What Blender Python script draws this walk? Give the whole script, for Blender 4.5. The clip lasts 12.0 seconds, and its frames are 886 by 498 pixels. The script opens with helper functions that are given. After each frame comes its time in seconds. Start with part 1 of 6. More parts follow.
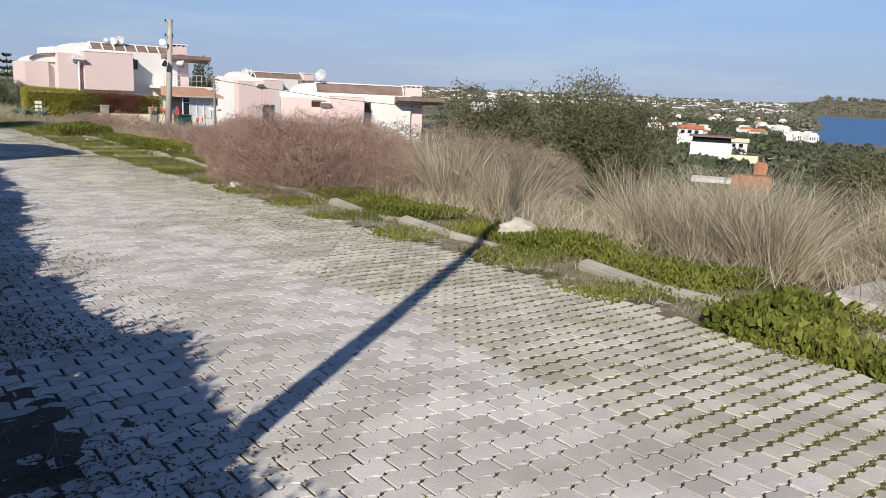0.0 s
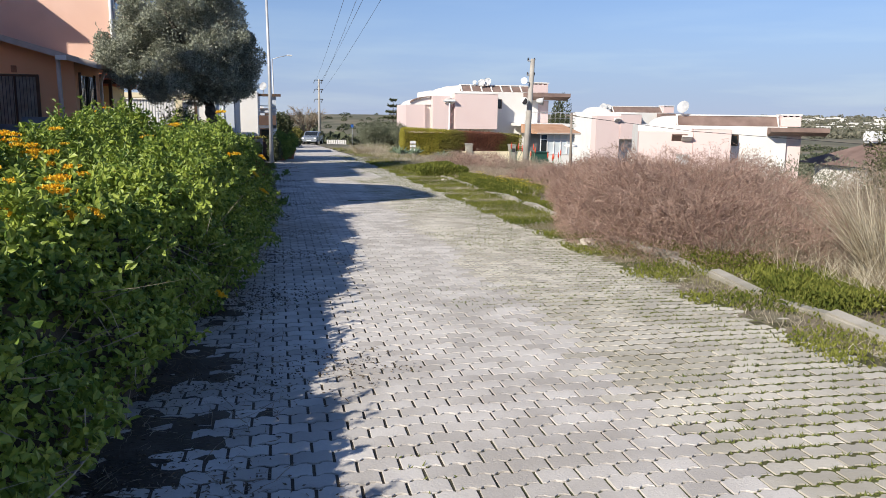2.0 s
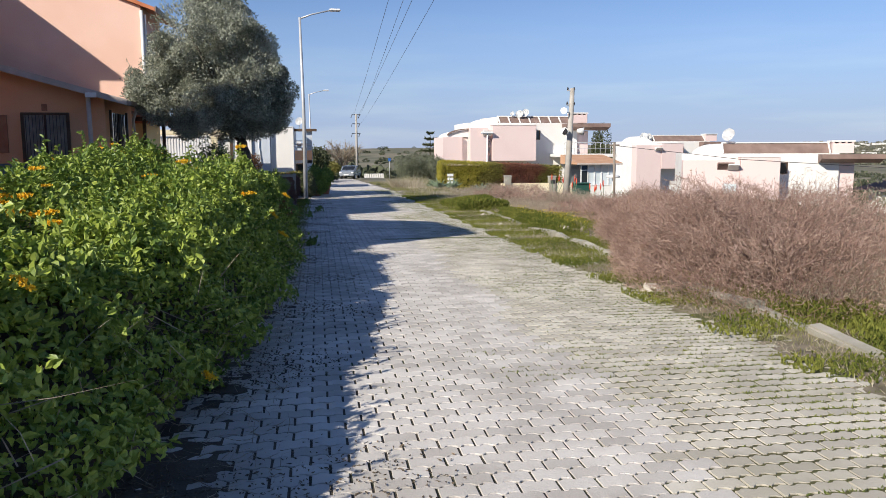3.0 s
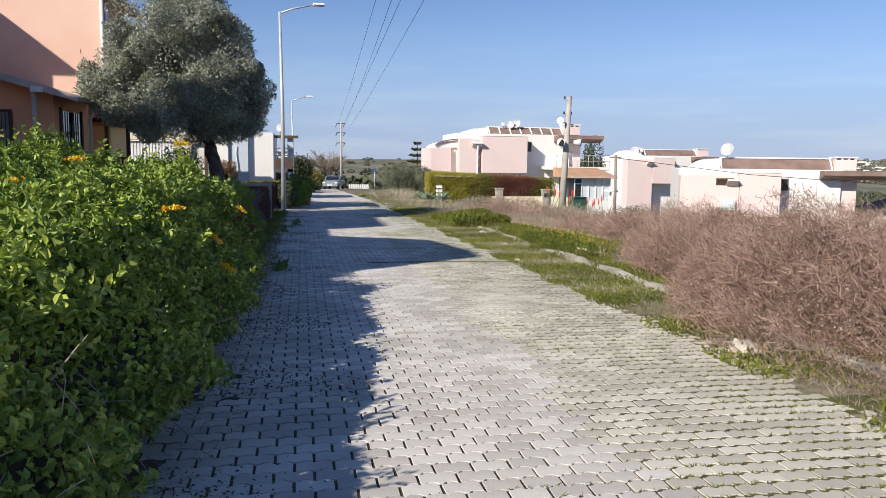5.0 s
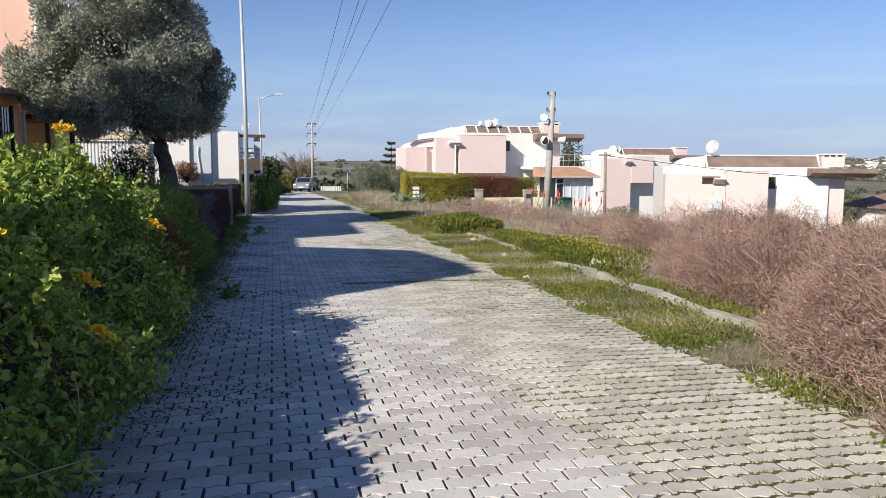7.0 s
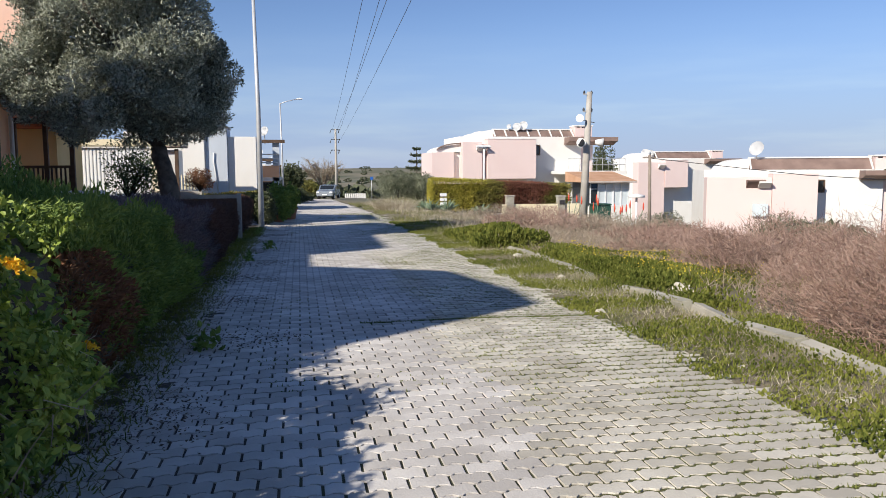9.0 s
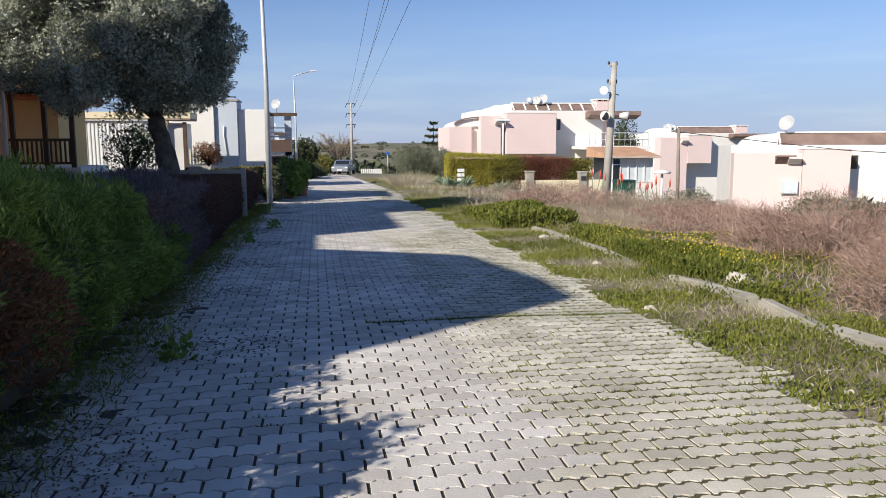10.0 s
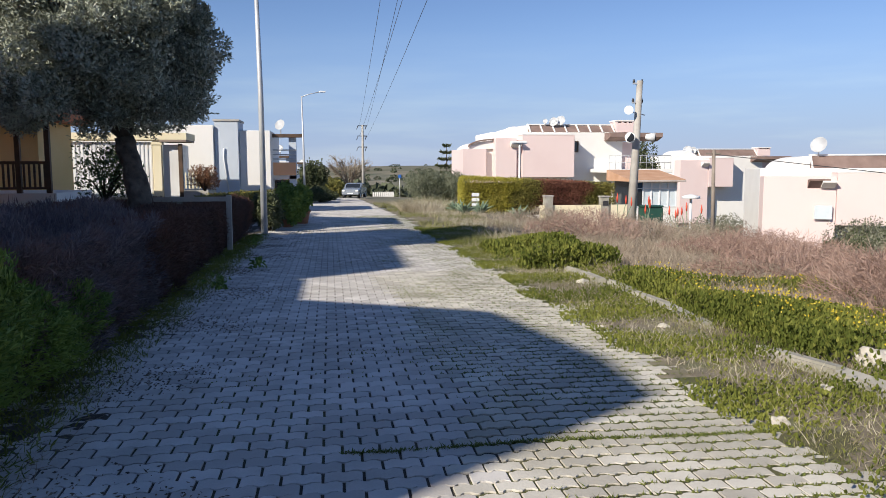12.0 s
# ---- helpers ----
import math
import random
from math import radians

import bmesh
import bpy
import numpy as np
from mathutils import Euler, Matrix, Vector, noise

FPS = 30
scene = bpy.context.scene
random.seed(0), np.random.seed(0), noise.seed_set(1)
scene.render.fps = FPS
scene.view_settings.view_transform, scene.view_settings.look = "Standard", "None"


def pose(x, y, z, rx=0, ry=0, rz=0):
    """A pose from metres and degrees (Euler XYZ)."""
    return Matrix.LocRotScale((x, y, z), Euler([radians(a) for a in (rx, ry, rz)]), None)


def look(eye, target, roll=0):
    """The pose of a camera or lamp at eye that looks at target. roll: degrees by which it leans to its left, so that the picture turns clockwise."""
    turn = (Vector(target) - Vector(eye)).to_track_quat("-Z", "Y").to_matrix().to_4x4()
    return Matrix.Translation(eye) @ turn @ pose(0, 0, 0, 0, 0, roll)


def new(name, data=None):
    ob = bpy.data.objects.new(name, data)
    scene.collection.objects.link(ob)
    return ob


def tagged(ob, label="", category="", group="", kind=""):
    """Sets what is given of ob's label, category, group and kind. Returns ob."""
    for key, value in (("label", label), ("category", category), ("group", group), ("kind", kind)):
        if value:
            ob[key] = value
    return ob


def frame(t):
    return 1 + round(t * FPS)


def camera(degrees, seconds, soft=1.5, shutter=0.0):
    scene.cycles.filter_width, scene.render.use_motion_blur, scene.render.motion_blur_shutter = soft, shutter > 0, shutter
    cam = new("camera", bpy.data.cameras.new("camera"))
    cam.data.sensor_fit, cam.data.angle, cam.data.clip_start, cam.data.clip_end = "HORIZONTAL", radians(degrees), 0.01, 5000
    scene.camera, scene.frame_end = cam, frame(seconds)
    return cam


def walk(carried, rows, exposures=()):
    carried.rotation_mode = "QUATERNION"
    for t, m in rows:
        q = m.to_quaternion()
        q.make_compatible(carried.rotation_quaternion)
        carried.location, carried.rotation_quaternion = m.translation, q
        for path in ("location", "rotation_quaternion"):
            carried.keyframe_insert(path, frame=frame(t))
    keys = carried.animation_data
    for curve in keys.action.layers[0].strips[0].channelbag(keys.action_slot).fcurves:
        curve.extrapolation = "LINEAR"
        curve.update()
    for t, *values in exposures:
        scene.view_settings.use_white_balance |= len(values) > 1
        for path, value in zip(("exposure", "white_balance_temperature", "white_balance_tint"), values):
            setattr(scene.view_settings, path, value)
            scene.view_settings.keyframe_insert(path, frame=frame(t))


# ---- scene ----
cam = camera(60.1, 12.0, soft=0.75)
METRES, EYE, TILT, LEAN, TURN = 14.9, 1.5, 1.63, 0.87, -38.5
ROWS = [
    (0.0, 0.0, 0.0, 0.0, 0.81, -13.2, -3.48),
    (0.5, -0.0044, 0.0426, -0.0015, 10.58, -12.97, -3.02),
    (1.0, -0.0158, 0.0881, -0.0028, 17.46, -13.06, -2.5),
    (1.5, -0.0294, 0.1277, -0.0024, 23.89, -11.98, -1.22),
    (2.0, -0.0466, 0.1669, -0.0051, 26.54, -11.7, -0.82),
    (2.5, -0.0669, 0.2023, -0.0062, 27.97, -10.74, -0.18),
    (3.0, -0.0862, 0.2378, -0.0088, 29.25, -9.33, 0.22),
    (5.0, -0.1848, 0.3806, -0.0213, 28.16, -8.44, -0.68),
    (5.5, -0.2091, 0.4141, -0.025, 27.9, -8.38, -0.63),
    (6.0, -0.2309, 0.4487, -0.0265, 27.22, -8.01, -0.61),
    (6.5, -0.2551, 0.483, -0.0296, 27.02, -8.03, -0.43),
    (7.0, -0.2772, 0.5168, -0.0321, 26.1, -8.34, -0.33),
    (9.0, -0.3633, 0.6551, -0.0417, 27.9, -7.87, 0.25),
    (9.5, -0.3818, 0.6907, -0.0449, 28.71, -9.09, 0.52),
    (10.0, -0.4045, 0.7268, -0.0475, 29.15, -9.68, 0.21),
    (10.5, -0.4241, 0.7599, -0.0495, 28.94, -9.23, 0.02),
    (11.0, -0.4467, 0.7948, -0.0489, 29.77, -7.97, -0.15),
    (11.5, -0.4679, 0.8282, -0.0486, 30.04, -7.79, 0.27),
    (12.0, -0.484, 0.8633, -0.0513, 30.11, -8.01, 0.22),
]
walk(cam, [(t, pose(0, 0, EYE, TILT, LEAN, TURN) @ pose(METRES * x, METRES * y, METRES * z, 90 + pitch, roll, yaw)) for t, x, y, z, yaw, pitch, roll in ROWS], exposures=[(0, 0.02), (1.0, 0.1), (2.5, 0.22), (12, 0.22)])

# ---- world and sun ----
SUN_AZ = math.atan2(0.79, 0.61)          # heading of the shadows, from +y towards +x
SUN_EL = radians(32)
world = bpy.data.worlds.new("sky_world")
scene.world = world
world.use_nodes = True
wn, wl = world.node_tree.nodes, world.node_tree.links
sky = wn.new("ShaderNodeTexSky")
sky.sky_type, sky.sun_disc, sky.sun_elevation = "NISHITA", False, SUN_EL
sky.sun_rotation = SUN_AZ + math.pi
sky.air_density, sky.dust_density, sky.ozone_density, sky.altitude = 1.0, 0.0, 3.0, 900
tint = wn.new("ShaderNodeMix")
tint.data_type, tint.blend_type = "RGBA", "MULTIPLY"
tint.inputs["Factor"].default_value, tint.inputs["B"].default_value = 1.0, (0.93, 0.965, 1.14, 1)
wl.new(sky.outputs[0], tint.inputs["A"])
# haze and thin cloud low over the horizon
geo, sep = wn.new("ShaderNodeTexCoord"), wn.new("ShaderNodeSeparateXYZ")
wl.new(geo.outputs["Generated"], sep.inputs[0])
low = wn.new("ShaderNodeMapRange")
low.interpolation_type = "SMOOTHSTEP"
for k, value in ((1, 0.0), (2, 0.2), (3, 0.8), (4, 0.0)):
    low.inputs[k].default_value = value
wl.new(sep.outputs["Z"], low.inputs[0])
stretch, cloud, veil = wn.new("ShaderNodeMapping"), wn.new("ShaderNodeTexNoise"), wn.new("ShaderNodeMapRange")
stretch.inputs["Scale"].default_value = (3.0, 3.0, 26.0)
wl.new(geo.outputs["Generated"], stretch.inputs[0])
wl.new(stretch.outputs[0], cloud.inputs["Vector"])
cloud.inputs["Scale"].default_value, cloud.inputs["Detail"].default_value = 1.6, 5
for k, value in ((1, 0.48), (2, 0.75), (3, 0.0), (4, 1.0)):
    veil.inputs[k].default_value = value
wl.new(cloud.outputs["Fac"], veil.inputs[0])
haze, hazed = wn.new("ShaderNodeMix"), wn.new("ShaderNodeMix")
haze.data_type = hazed.data_type = "RGBA"
haze.inputs["A"].default_value, haze.inputs["B"].default_value = (3.35, 4.4, 7.0, 1), (4.6, 5.6, 7.4, 1)
wl.new(veil.outputs[0], haze.inputs["Factor"])
wl.new(low.outputs[0], hazed.inputs["Factor"])
wl.new(tint.outputs["Result"], hazed.inputs["A"])
wl.new(haze.outputs["Result"], hazed.inputs["B"])
wl.new(hazed.outputs["Result"], wn["Background"].inputs[0])
wn["Background"].inputs[1].default_value = 0.085
sun = new("sun", bpy.data.lights.new("sun", "SUN"))
sun.data.energy, sun.data.angle, sun.data.color = 5.0, radians(0.6), (1.0, 0.93, 0.82)
sun.matrix_world = look((0, 0, 30), (math.sin(SUN_AZ), math.cos(SUN_AZ), 30 - math.tan(SUN_EL)))


# ---- materials ----
def mat(name, c1, c2, scale=3.0, fine=60.0, rough=0.8, bump=0.2, metal=0.0, vary=0.0, by="island", through_light=0.0, dirt=None, dirt_scale=0.6, dirt_amount=0.5, spec=0.5):
    m = bpy.data.materials.new(name)
    m.use_nodes = True
    n, l = m.node_tree.nodes, m.node_tree.links
    b = n["Principled BSDF"]
    co = n.new("ShaderNodeTexCoord")
    big, small = n.new("ShaderNodeTexNoise"), n.new("ShaderNodeTexNoise")
    big.inputs["Scale"].default_value, big.inputs["Detail"].default_value = scale, 5
    small.inputs["Scale"].default_value, small.inputs["Detail"].default_value = fine, 4
    for t in (big, small):
        l.new(co.outputs["Object"], t.inputs["Vector"])
    mix = n.new("ShaderNodeMix")
    mix.data_type = "RGBA"
    mix.inputs["A"].default_value, mix.inputs["B"].default_value = (*c1, 1), (*c2, 1)
    add = n.new("ShaderNodeMath")
    add.operation = "MULTIPLY_ADD"
    l.new(small.outputs["Fac"], add.inputs[0])
    add.inputs[1].default_value = 0.5
    ramp = n.new("ShaderNodeMapRange")
    ramp.inputs[1].default_value, ramp.inputs[2].default_value = 0.3, 0.7
    ramp.inputs[3].default_value, ramp.inputs[4].default_value = -0.25, 0.75
    l.new(big.outputs["Fac"], ramp.inputs[0])
    l.new(ramp.outputs[0], add.inputs[2])
    fac = add.outputs[0]
    if vary:
        src = n.new("ShaderNodeNewGeometry" if by == "island" else "ShaderNodeObjectInfo")
        v = n.new("ShaderNodeMath")
        v.operation = "MULTIPLY_ADD"
        l.new(src.outputs["Random Per Island" if by == "island" else "Random"], v.inputs[0])
        v.inputs[1].default_value = vary
        sub = n.new("ShaderNodeMath")
        sub.operation = "ADD"
        sub.inputs[1].default_value = -vary / 2
        l.new(fac, sub.inputs[0])
        l.new(sub.outputs[0], v.inputs[2])
        fac = v.outputs[0]
    l.new(fac, mix.inputs["Factor"])
    colour = mix.outputs["Result"]
    if dirt:
        dn = n.new("ShaderNodeTexNoise")
        dn.inputs["Scale"].default_value, dn.inputs["Detail"].default_value = dirt_scale, 6
        l.new(co.outputs["Object"], dn.inputs["Vector"])
        dr = n.new("ShaderNodeMapRange")
        dr.inputs[1].default_value, dr.inputs[2].default_value = 0.5, 0.72
        dr.inputs[4].default_value = dirt_amount
        l.new(dn.outputs["Fac"], dr.inputs[0])
        dm = n.new("ShaderNodeMix")
        dm.data_type = "RGBA"
        l.new(dr.outputs[0], dm.inputs["Factor"])
        l.new(colour, dm.inputs["A"])
        dm.inputs["B"].default_value = (*dirt, 1)
        colour = dm.outputs["Result"]
    l.new(colour, b.inputs["Base Color"])
    b.inputs["Roughness"].default_value, b.inputs["Metallic"].default_value = rough, metal
    b.inputs["Specular IOR Level"].default_value = spec
    if bump:
        bp = n.new("ShaderNodeBump")
        bp.inputs["Strength"].default_value, bp.inputs["Distance"].default_value = bump, 0.01
        l.new(small.outputs["Fac"], bp.inputs["Height"])
        l.new(bp.outputs[0], b.inputs["Normal"])
    if through_light:
        tr, ms = n.new("ShaderNodeBsdfTranslucent"), n.new("ShaderNodeMixShader")
        l.new(colour, tr.inputs[0])
        ms.inputs[0].default_value = through_light
        l.new(b.outputs[0], ms.inputs[1])
        l.new(tr.outputs[0], ms.inputs[2])
        l.new(ms.outputs[0], n["Material Output"].inputs[0])
    return m


def glass(name, tint, rough=0.05):
    m = bpy.data.materials.new(name)
    m.use_nodes = True
    b = m.node_tree.nodes["Principled BSDF"]
    b.inputs["Base Color"].default_value = (*tint, 1)
    b.inputs["Roughness"].default_value, b.inputs["Specular IOR Level"].default_value = rough, 0.8
    return m


M = {
    "paver": mat("paver_concrete", (0.47, 0.435, 0.395), (0.69, 0.65, 0.6), 2.0, 90, 0.85, 0.35, vary=1.0, dirt=(0.34, 0.305, 0.255), dirt_scale=0.8, dirt_amount=0.5),
    "paver_one": mat("paver_concrete_single", (0.47, 0.435, 0.395), (0.69, 0.65, 0.6), 2.0, 90, 0.85, 0.35, vary=1.0, by="object", dirt=(0.34, 0.305, 0.255), dirt_scale=0.8, dirt_amount=0.5),
    "paver_dirty": mat("paver_concrete_soiled", (0.44, 0.405, 0.34), (0.66, 0.615, 0.525), 2.0, 90, 0.88, 0.35, vary=1.0, dirt=(0.33, 0.3, 0.21), dirt_scale=1.1, dirt_amount=0.6),
    "paver_dirty_one": mat("paver_concrete_soiled_single", (0.44, 0.405, 0.34), (0.66, 0.615, 0.525), 2.0, 90, 0.88, 0.35, vary=1.0, by="object", dirt=(0.33, 0.3, 0.21), dirt_scale=1.1, dirt_amount=0.6),
    "bed": mat("joint_sand_and_moss", (0.032, 0.028, 0.022), (0.085, 0.074, 0.056), 1.5, 80, 0.95, 0.5, dirt=(0.1, 0.115, 0.035), dirt_scale=0.6, dirt_amount=0.9),
    "mossy_bed": mat("mossy_joint_soil", (0.06, 0.054, 0.026), (0.12, 0.11, 0.048), 1.5, 80, 0.95, 0.5, dirt=(0.1, 0.115, 0.025), dirt_scale=0.9, dirt_amount=0.9),
    "earth": mat("dry_earth", (0.16, 0.12, 0.08), (0.26, 0.21, 0.15), 0.8, 25, 0.95, 0.6, dirt=(0.09, 0.11, 0.035), dirt_scale=0.35, dirt_amount=0.9),
    "kerb": mat("kerb_concrete", (0.30, 0.28, 0.23), (0.46, 0.43, 0.37), 4, 70, 0.9, 0.4, dirt=(0.2, 0.2, 0.12)),
    "rock": mat("pale_rock", (0.42, 0.38, 0.31), (0.66, 0.61, 0.53), 6, 50, 0.9, 0.8),
    "lantana": mat("lantana_leaf", (0.11, 0.19, 0.03), (0.42, 0.5, 0.09), 2.5, 20, 0.5, 0.0, vary=0.9, through_light=0.2),
    "flower": mat("orange_flower", (0.88, 0.48, 0.015), (0.95, 0.72, 0.06), 8, 30, 0.6, 0.0, vary=1.0, through_light=0.2),
    # Shade inside the foliage is put into this dark brown.
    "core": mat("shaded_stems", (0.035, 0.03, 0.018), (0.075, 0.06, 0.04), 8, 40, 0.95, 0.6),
    "thuja": mat("thuja_leaf", (0.1, 0.17, 0.03), (0.28, 0.36, 0.07), 2, 20, 0.6, 0.0, vary=0.8, through_light=0.2),
    "thuja_dead": mat("dead_thuja_leaf", (0.16, 0.065, 0.03), (0.26, 0.13, 0.06), 2, 20, 0.8, 0.0, vary=0.8, through_light=0.1),
    "thuja_dry": mat("dry_purple_thuja", (0.1, 0.085, 0.095), (0.25, 0.2, 0.2), 1.2, 20, 0.8, 0.0, vary=0.8, through_light=0.1, dirt=(0.2, 0.09, 0.05), dirt_scale=1.0, dirt_amount=0.7),
    "thuja_rust": mat("dry_rust_brown_thuja", (0.06, 0.036, 0.03), (0.16, 0.09, 0.07), 1.2, 20, 0.8, 0.0, vary=0.8, through_light=0.1, dirt=(0.2, 0.085, 0.04), dirt_scale=0.8, dirt_amount=0.5),
    "olive": mat("olive_leaf", (0.17, 0.185, 0.13), (0.54, 0.56, 0.45), 1.2, 20, 0.42, 0.0, vary=1.1, through_light=0.22),
    "far_olive": mat("grey_green_olive_leaf", (0.09, 0.105, 0.06), (0.27, 0.285, 0.19), 1.2, 20, 0.5, 0.0, vary=0.9, through_light=0.2),
    "bark": mat("olive_bark", (0.06, 0.05, 0.042), (0.17, 0.14, 0.11), 7, 30, 0.95, 1.0),
    "twig": mat("reddish_dry_twig", (0.25, 0.15, 0.115), (0.5, 0.35, 0.28), 1.2, 20, 0.85, 0.0, vary=0.9, through_light=0.2),
    "twig_grey": mat("grey_dry_twig", (0.26, 0.2, 0.145), (0.5, 0.42, 0.32), 1.2, 20, 0.85, 0.0, vary=0.9, through_light=0.2),
    "straw": mat("dry_straw_grass", (0.3, 0.245, 0.16), (0.7, 0.63, 0.48), 0.8, 20, 0.7, 0.0, vary=1.2, through_light=0.3),
    "grass": mat("fresh_grass", (0.15, 0.16, 0.05), (0.34, 0.325, 0.125), 0.8, 20, 0.6, 0.0, vary=0.9, through_light=0.3),
    "weed": mat("weed_leaf", (0.105, 0.13, 0.025), (0.28, 0.29, 0.065), 0.8, 20, 0.8, 0.0, vary=0.9, through_light=0.3, spec=0.15),
    "broom": mat("dark_green_shrub_leaf", (0.05, 0.07, 0.025), (0.15, 0.16, 0.075), 0.8, 20, 0.6, 0.0, vary=0.9, through_light=0.15),
    "yellow": mat("yellow_petal", (0.7, 0.5, 0.03), (0.8, 0.65, 0.08), 3, 20, 0.6, 0.0, vary=0.9, through_light=0.3),
    "peach": mat("peach_render", (0.82, 0.52, 0.4), (0.88, 0.6, 0.48), 0.5, 60, 0.9, 0.25, dirt=(0.7, 0.44, 0.34), dirt_scale=0.8, dirt_amount=0.4),
    "orange": mat("orange_render", (0.84, 0.43, 0.22), (0.9, 0.51, 0.29), 0.5, 60, 0.9, 0.25),
    "bluestone": mat("blue_grey_stone_cladding", (0.09, 0.115, 0.15), (0.2, 0.23, 0.27), 3, 40, 0.8, 0.6, vary=0.9),
    "white": mat("white_render", (0.78, 0.75, 0.7), (0.86, 0.84, 0.8), 0.4, 50, 0.9, 0.2, dirt=(0.62, 0.58, 0.52), dirt_scale=0.4, dirt_amount=0.35),
    "pink": mat("pale_pink_render", (0.75, 0.585, 0.55), (0.81, 0.655, 0.615), 0.4, 50, 0.9, 0.2, dirt=(0.68, 0.54, 0.5), dirt_scale=0.4, dirt_amount=0.35),
    "cream": mat("cream_render", (0.76, 0.66, 0.43), (0.84, 0.75, 0.54), 0.5, 50, 0.9, 0.2),
    "yellow_wall": mat("yellow_render", (0.72, 0.5, 0.2), (0.8, 0.59, 0.28), 0.5, 50, 0.9, 0.2),
    "tile": mat("terracotta_tile", (0.5, 0.15, 0.06), (0.64, 0.25, 0.11), 2, 40, 0.8, 0.3, vary=0.9),
    "brown_tile": mat("brown_roof_sheet", (0.17, 0.11, 0.09), (0.28, 0.195, 0.16), 1, 40, 0.8, 0.3),
    "timber": mat("dark_brown_timber", (0.06, 0.035, 0.02), (0.13, 0.075, 0.045), 3, 60, 0.7, 0.4),
    "soffit": mat("weathered_timber_fascia", (0.22, 0.17, 0.14), (0.36, 0.28, 0.23), 3, 50, 0.8, 0.4),
    "iron": mat("dark_painted_iron", (0.025, 0.025, 0.03), (0.06, 0.055, 0.055), 5, 60, 0.5, 0.1),
    "steel": mat("galvanised_steel", (0.5, 0.51, 0.52), (0.64, 0.65, 0.66), 3, 60, 0.5, 0.1, metal=0.3, dirt=(0.4, 0.38, 0.35)),
    "concrete": mat("pole_concrete", (0.36, 0.33, 0.29), (0.5, 0.47, 0.42), 2, 50, 0.9, 0.4),
    "plaster_grey": mat("blue_grey_render", (0.5, 0.55, 0.61), (0.58, 0.63, 0.69), 0.5, 50, 0.9, 0.2),
    "sheet_white": mat("white_corrugated_sheet", (0.68, 0.68, 0.68), (0.8, 0.8, 0.78), 1, 40, 0.5, 0.1, dirt=(0.55, 0.52, 0.48)),
    "plastic_white": mat("white_plastic", (0.75, 0.75, 0.74), (0.84, 0.84, 0.82), 2, 40, 0.45, 0.05),
    "terracotta": mat("terracotta_pot", (0.36, 0.15, 0.08), (0.48, 0.22, 0.12), 4, 40, 0.8, 0.2),
    "dark_glass": glass("dark_window_glass", (0.02, 0.025, 0.03)),
    "pale_blind": mat("closed_white_blind", (0.6, 0.66, 0.68), (0.7, 0.76, 0.78), 2, 30, 0.3, 0.05),
    "car": mat("silver_blue_car_paint", (0.42, 0.47, 0.53), (0.48, 0.53, 0.58), 1, 20, 0.25, 0.0, metal=0.6),
    "rubber": mat("black_rubber", (0.02, 0.02, 0.02), (0.04, 0.04, 0.04), 5, 40, 0.8, 0.1),
    "sea": mat("blue_sea", (0.015, 0.09, 0.24), (0.025, 0.12, 0.28), 0.01, 0.3, 0.35, 0.15),
    "shrub_leaf": mat("olive_brown_shrub_leaf", (0.075, 0.08, 0.035), (0.22, 0.21, 0.1), 0.8, 20, 0.6, 0.0, vary=0.9, through_light=0.15),
    "soil": mat("dark_hedge_soil", (0.045, 0.036, 0.026), (0.13, 0.105, 0.075), 3, 60, 0.95, 0.8),
    "verge": mat("stony_verge_soil", (0.13, 0.105, 0.07), (0.3, 0.25, 0.18), 6, 45, 0.95, 1.0, dirt=(0.12, 0.14, 0.045), dirt_scale=1.6, dirt_amount=0.9),
    "land": mat("distant_scrubland", (0.10, 0.105, 0.06), (0.25, 0.21, 0.145), 0.012, 0.09, 0.95, 0.0, dirt=(0.065, 0.085, 0.045), dirt_scale=0.03, dirt_amount=0.85),
    "red": mat("red_aloe_flower", (0.6, 0.06, 0.03), (0.75, 0.12, 0.05), 5, 30, 0.6, 0.0, vary=0.9),
    "seed": mat("pale_pink_seed_head", (0.36, 0.25, 0.19), (0.55, 0.42, 0.34), 1, 20, 0.8, 0.0, vary=0.9, through_light=0.2),
    "curtain": mat("net_curtain_behind_glass", (0.26, 0.24, 0.2), (0.42, 0.39, 0.33), 4, 30, 0.25, 0.05),
    "fascia": mat("pale_weathered_board", (0.45, 0.38, 0.33), (0.6, 0.52, 0.46), 3, 40, 0.8, 0.3),
    "pale_tile": mat("pale_orange_tile", (0.5, 0.27, 0.15), (0.62, 0.38, 0.24), 1, 30, 0.8, 0.2),
    "dark_leaf": mat("dark_glossy_leaf", (0.035, 0.065, 0.02), (0.1, 0.15, 0.05), 2, 20, 0.4, 0.0, vary=0.8, through_light=0.1),
    "silver": mat("silver_grey_leaf", (0.16, 0.16, 0.1), (0.34, 0.33, 0.24), 1, 20, 0.6, 0.0, vary=0.9, through_light=0.15),
    "moss": mat("joint_moss", (0.1, 0.13, 0.025), (0.22, 0.24, 0.06), 1, 20, 0.8, 0.0, vary=0.9, through_light=0.2),
    "litter": mat("dry_leaf_litter", (0.08, 0.062, 0.042), (0.22, 0.165, 0.11), 2, 20, 0.8, 0.0, vary=0.9),
    "woods": mat("distant_foliage", (0.05, 0.065, 0.035), (0.12, 0.13, 0.075), 0.02, 0.5, 0.9, 0.0, vary=0.9),
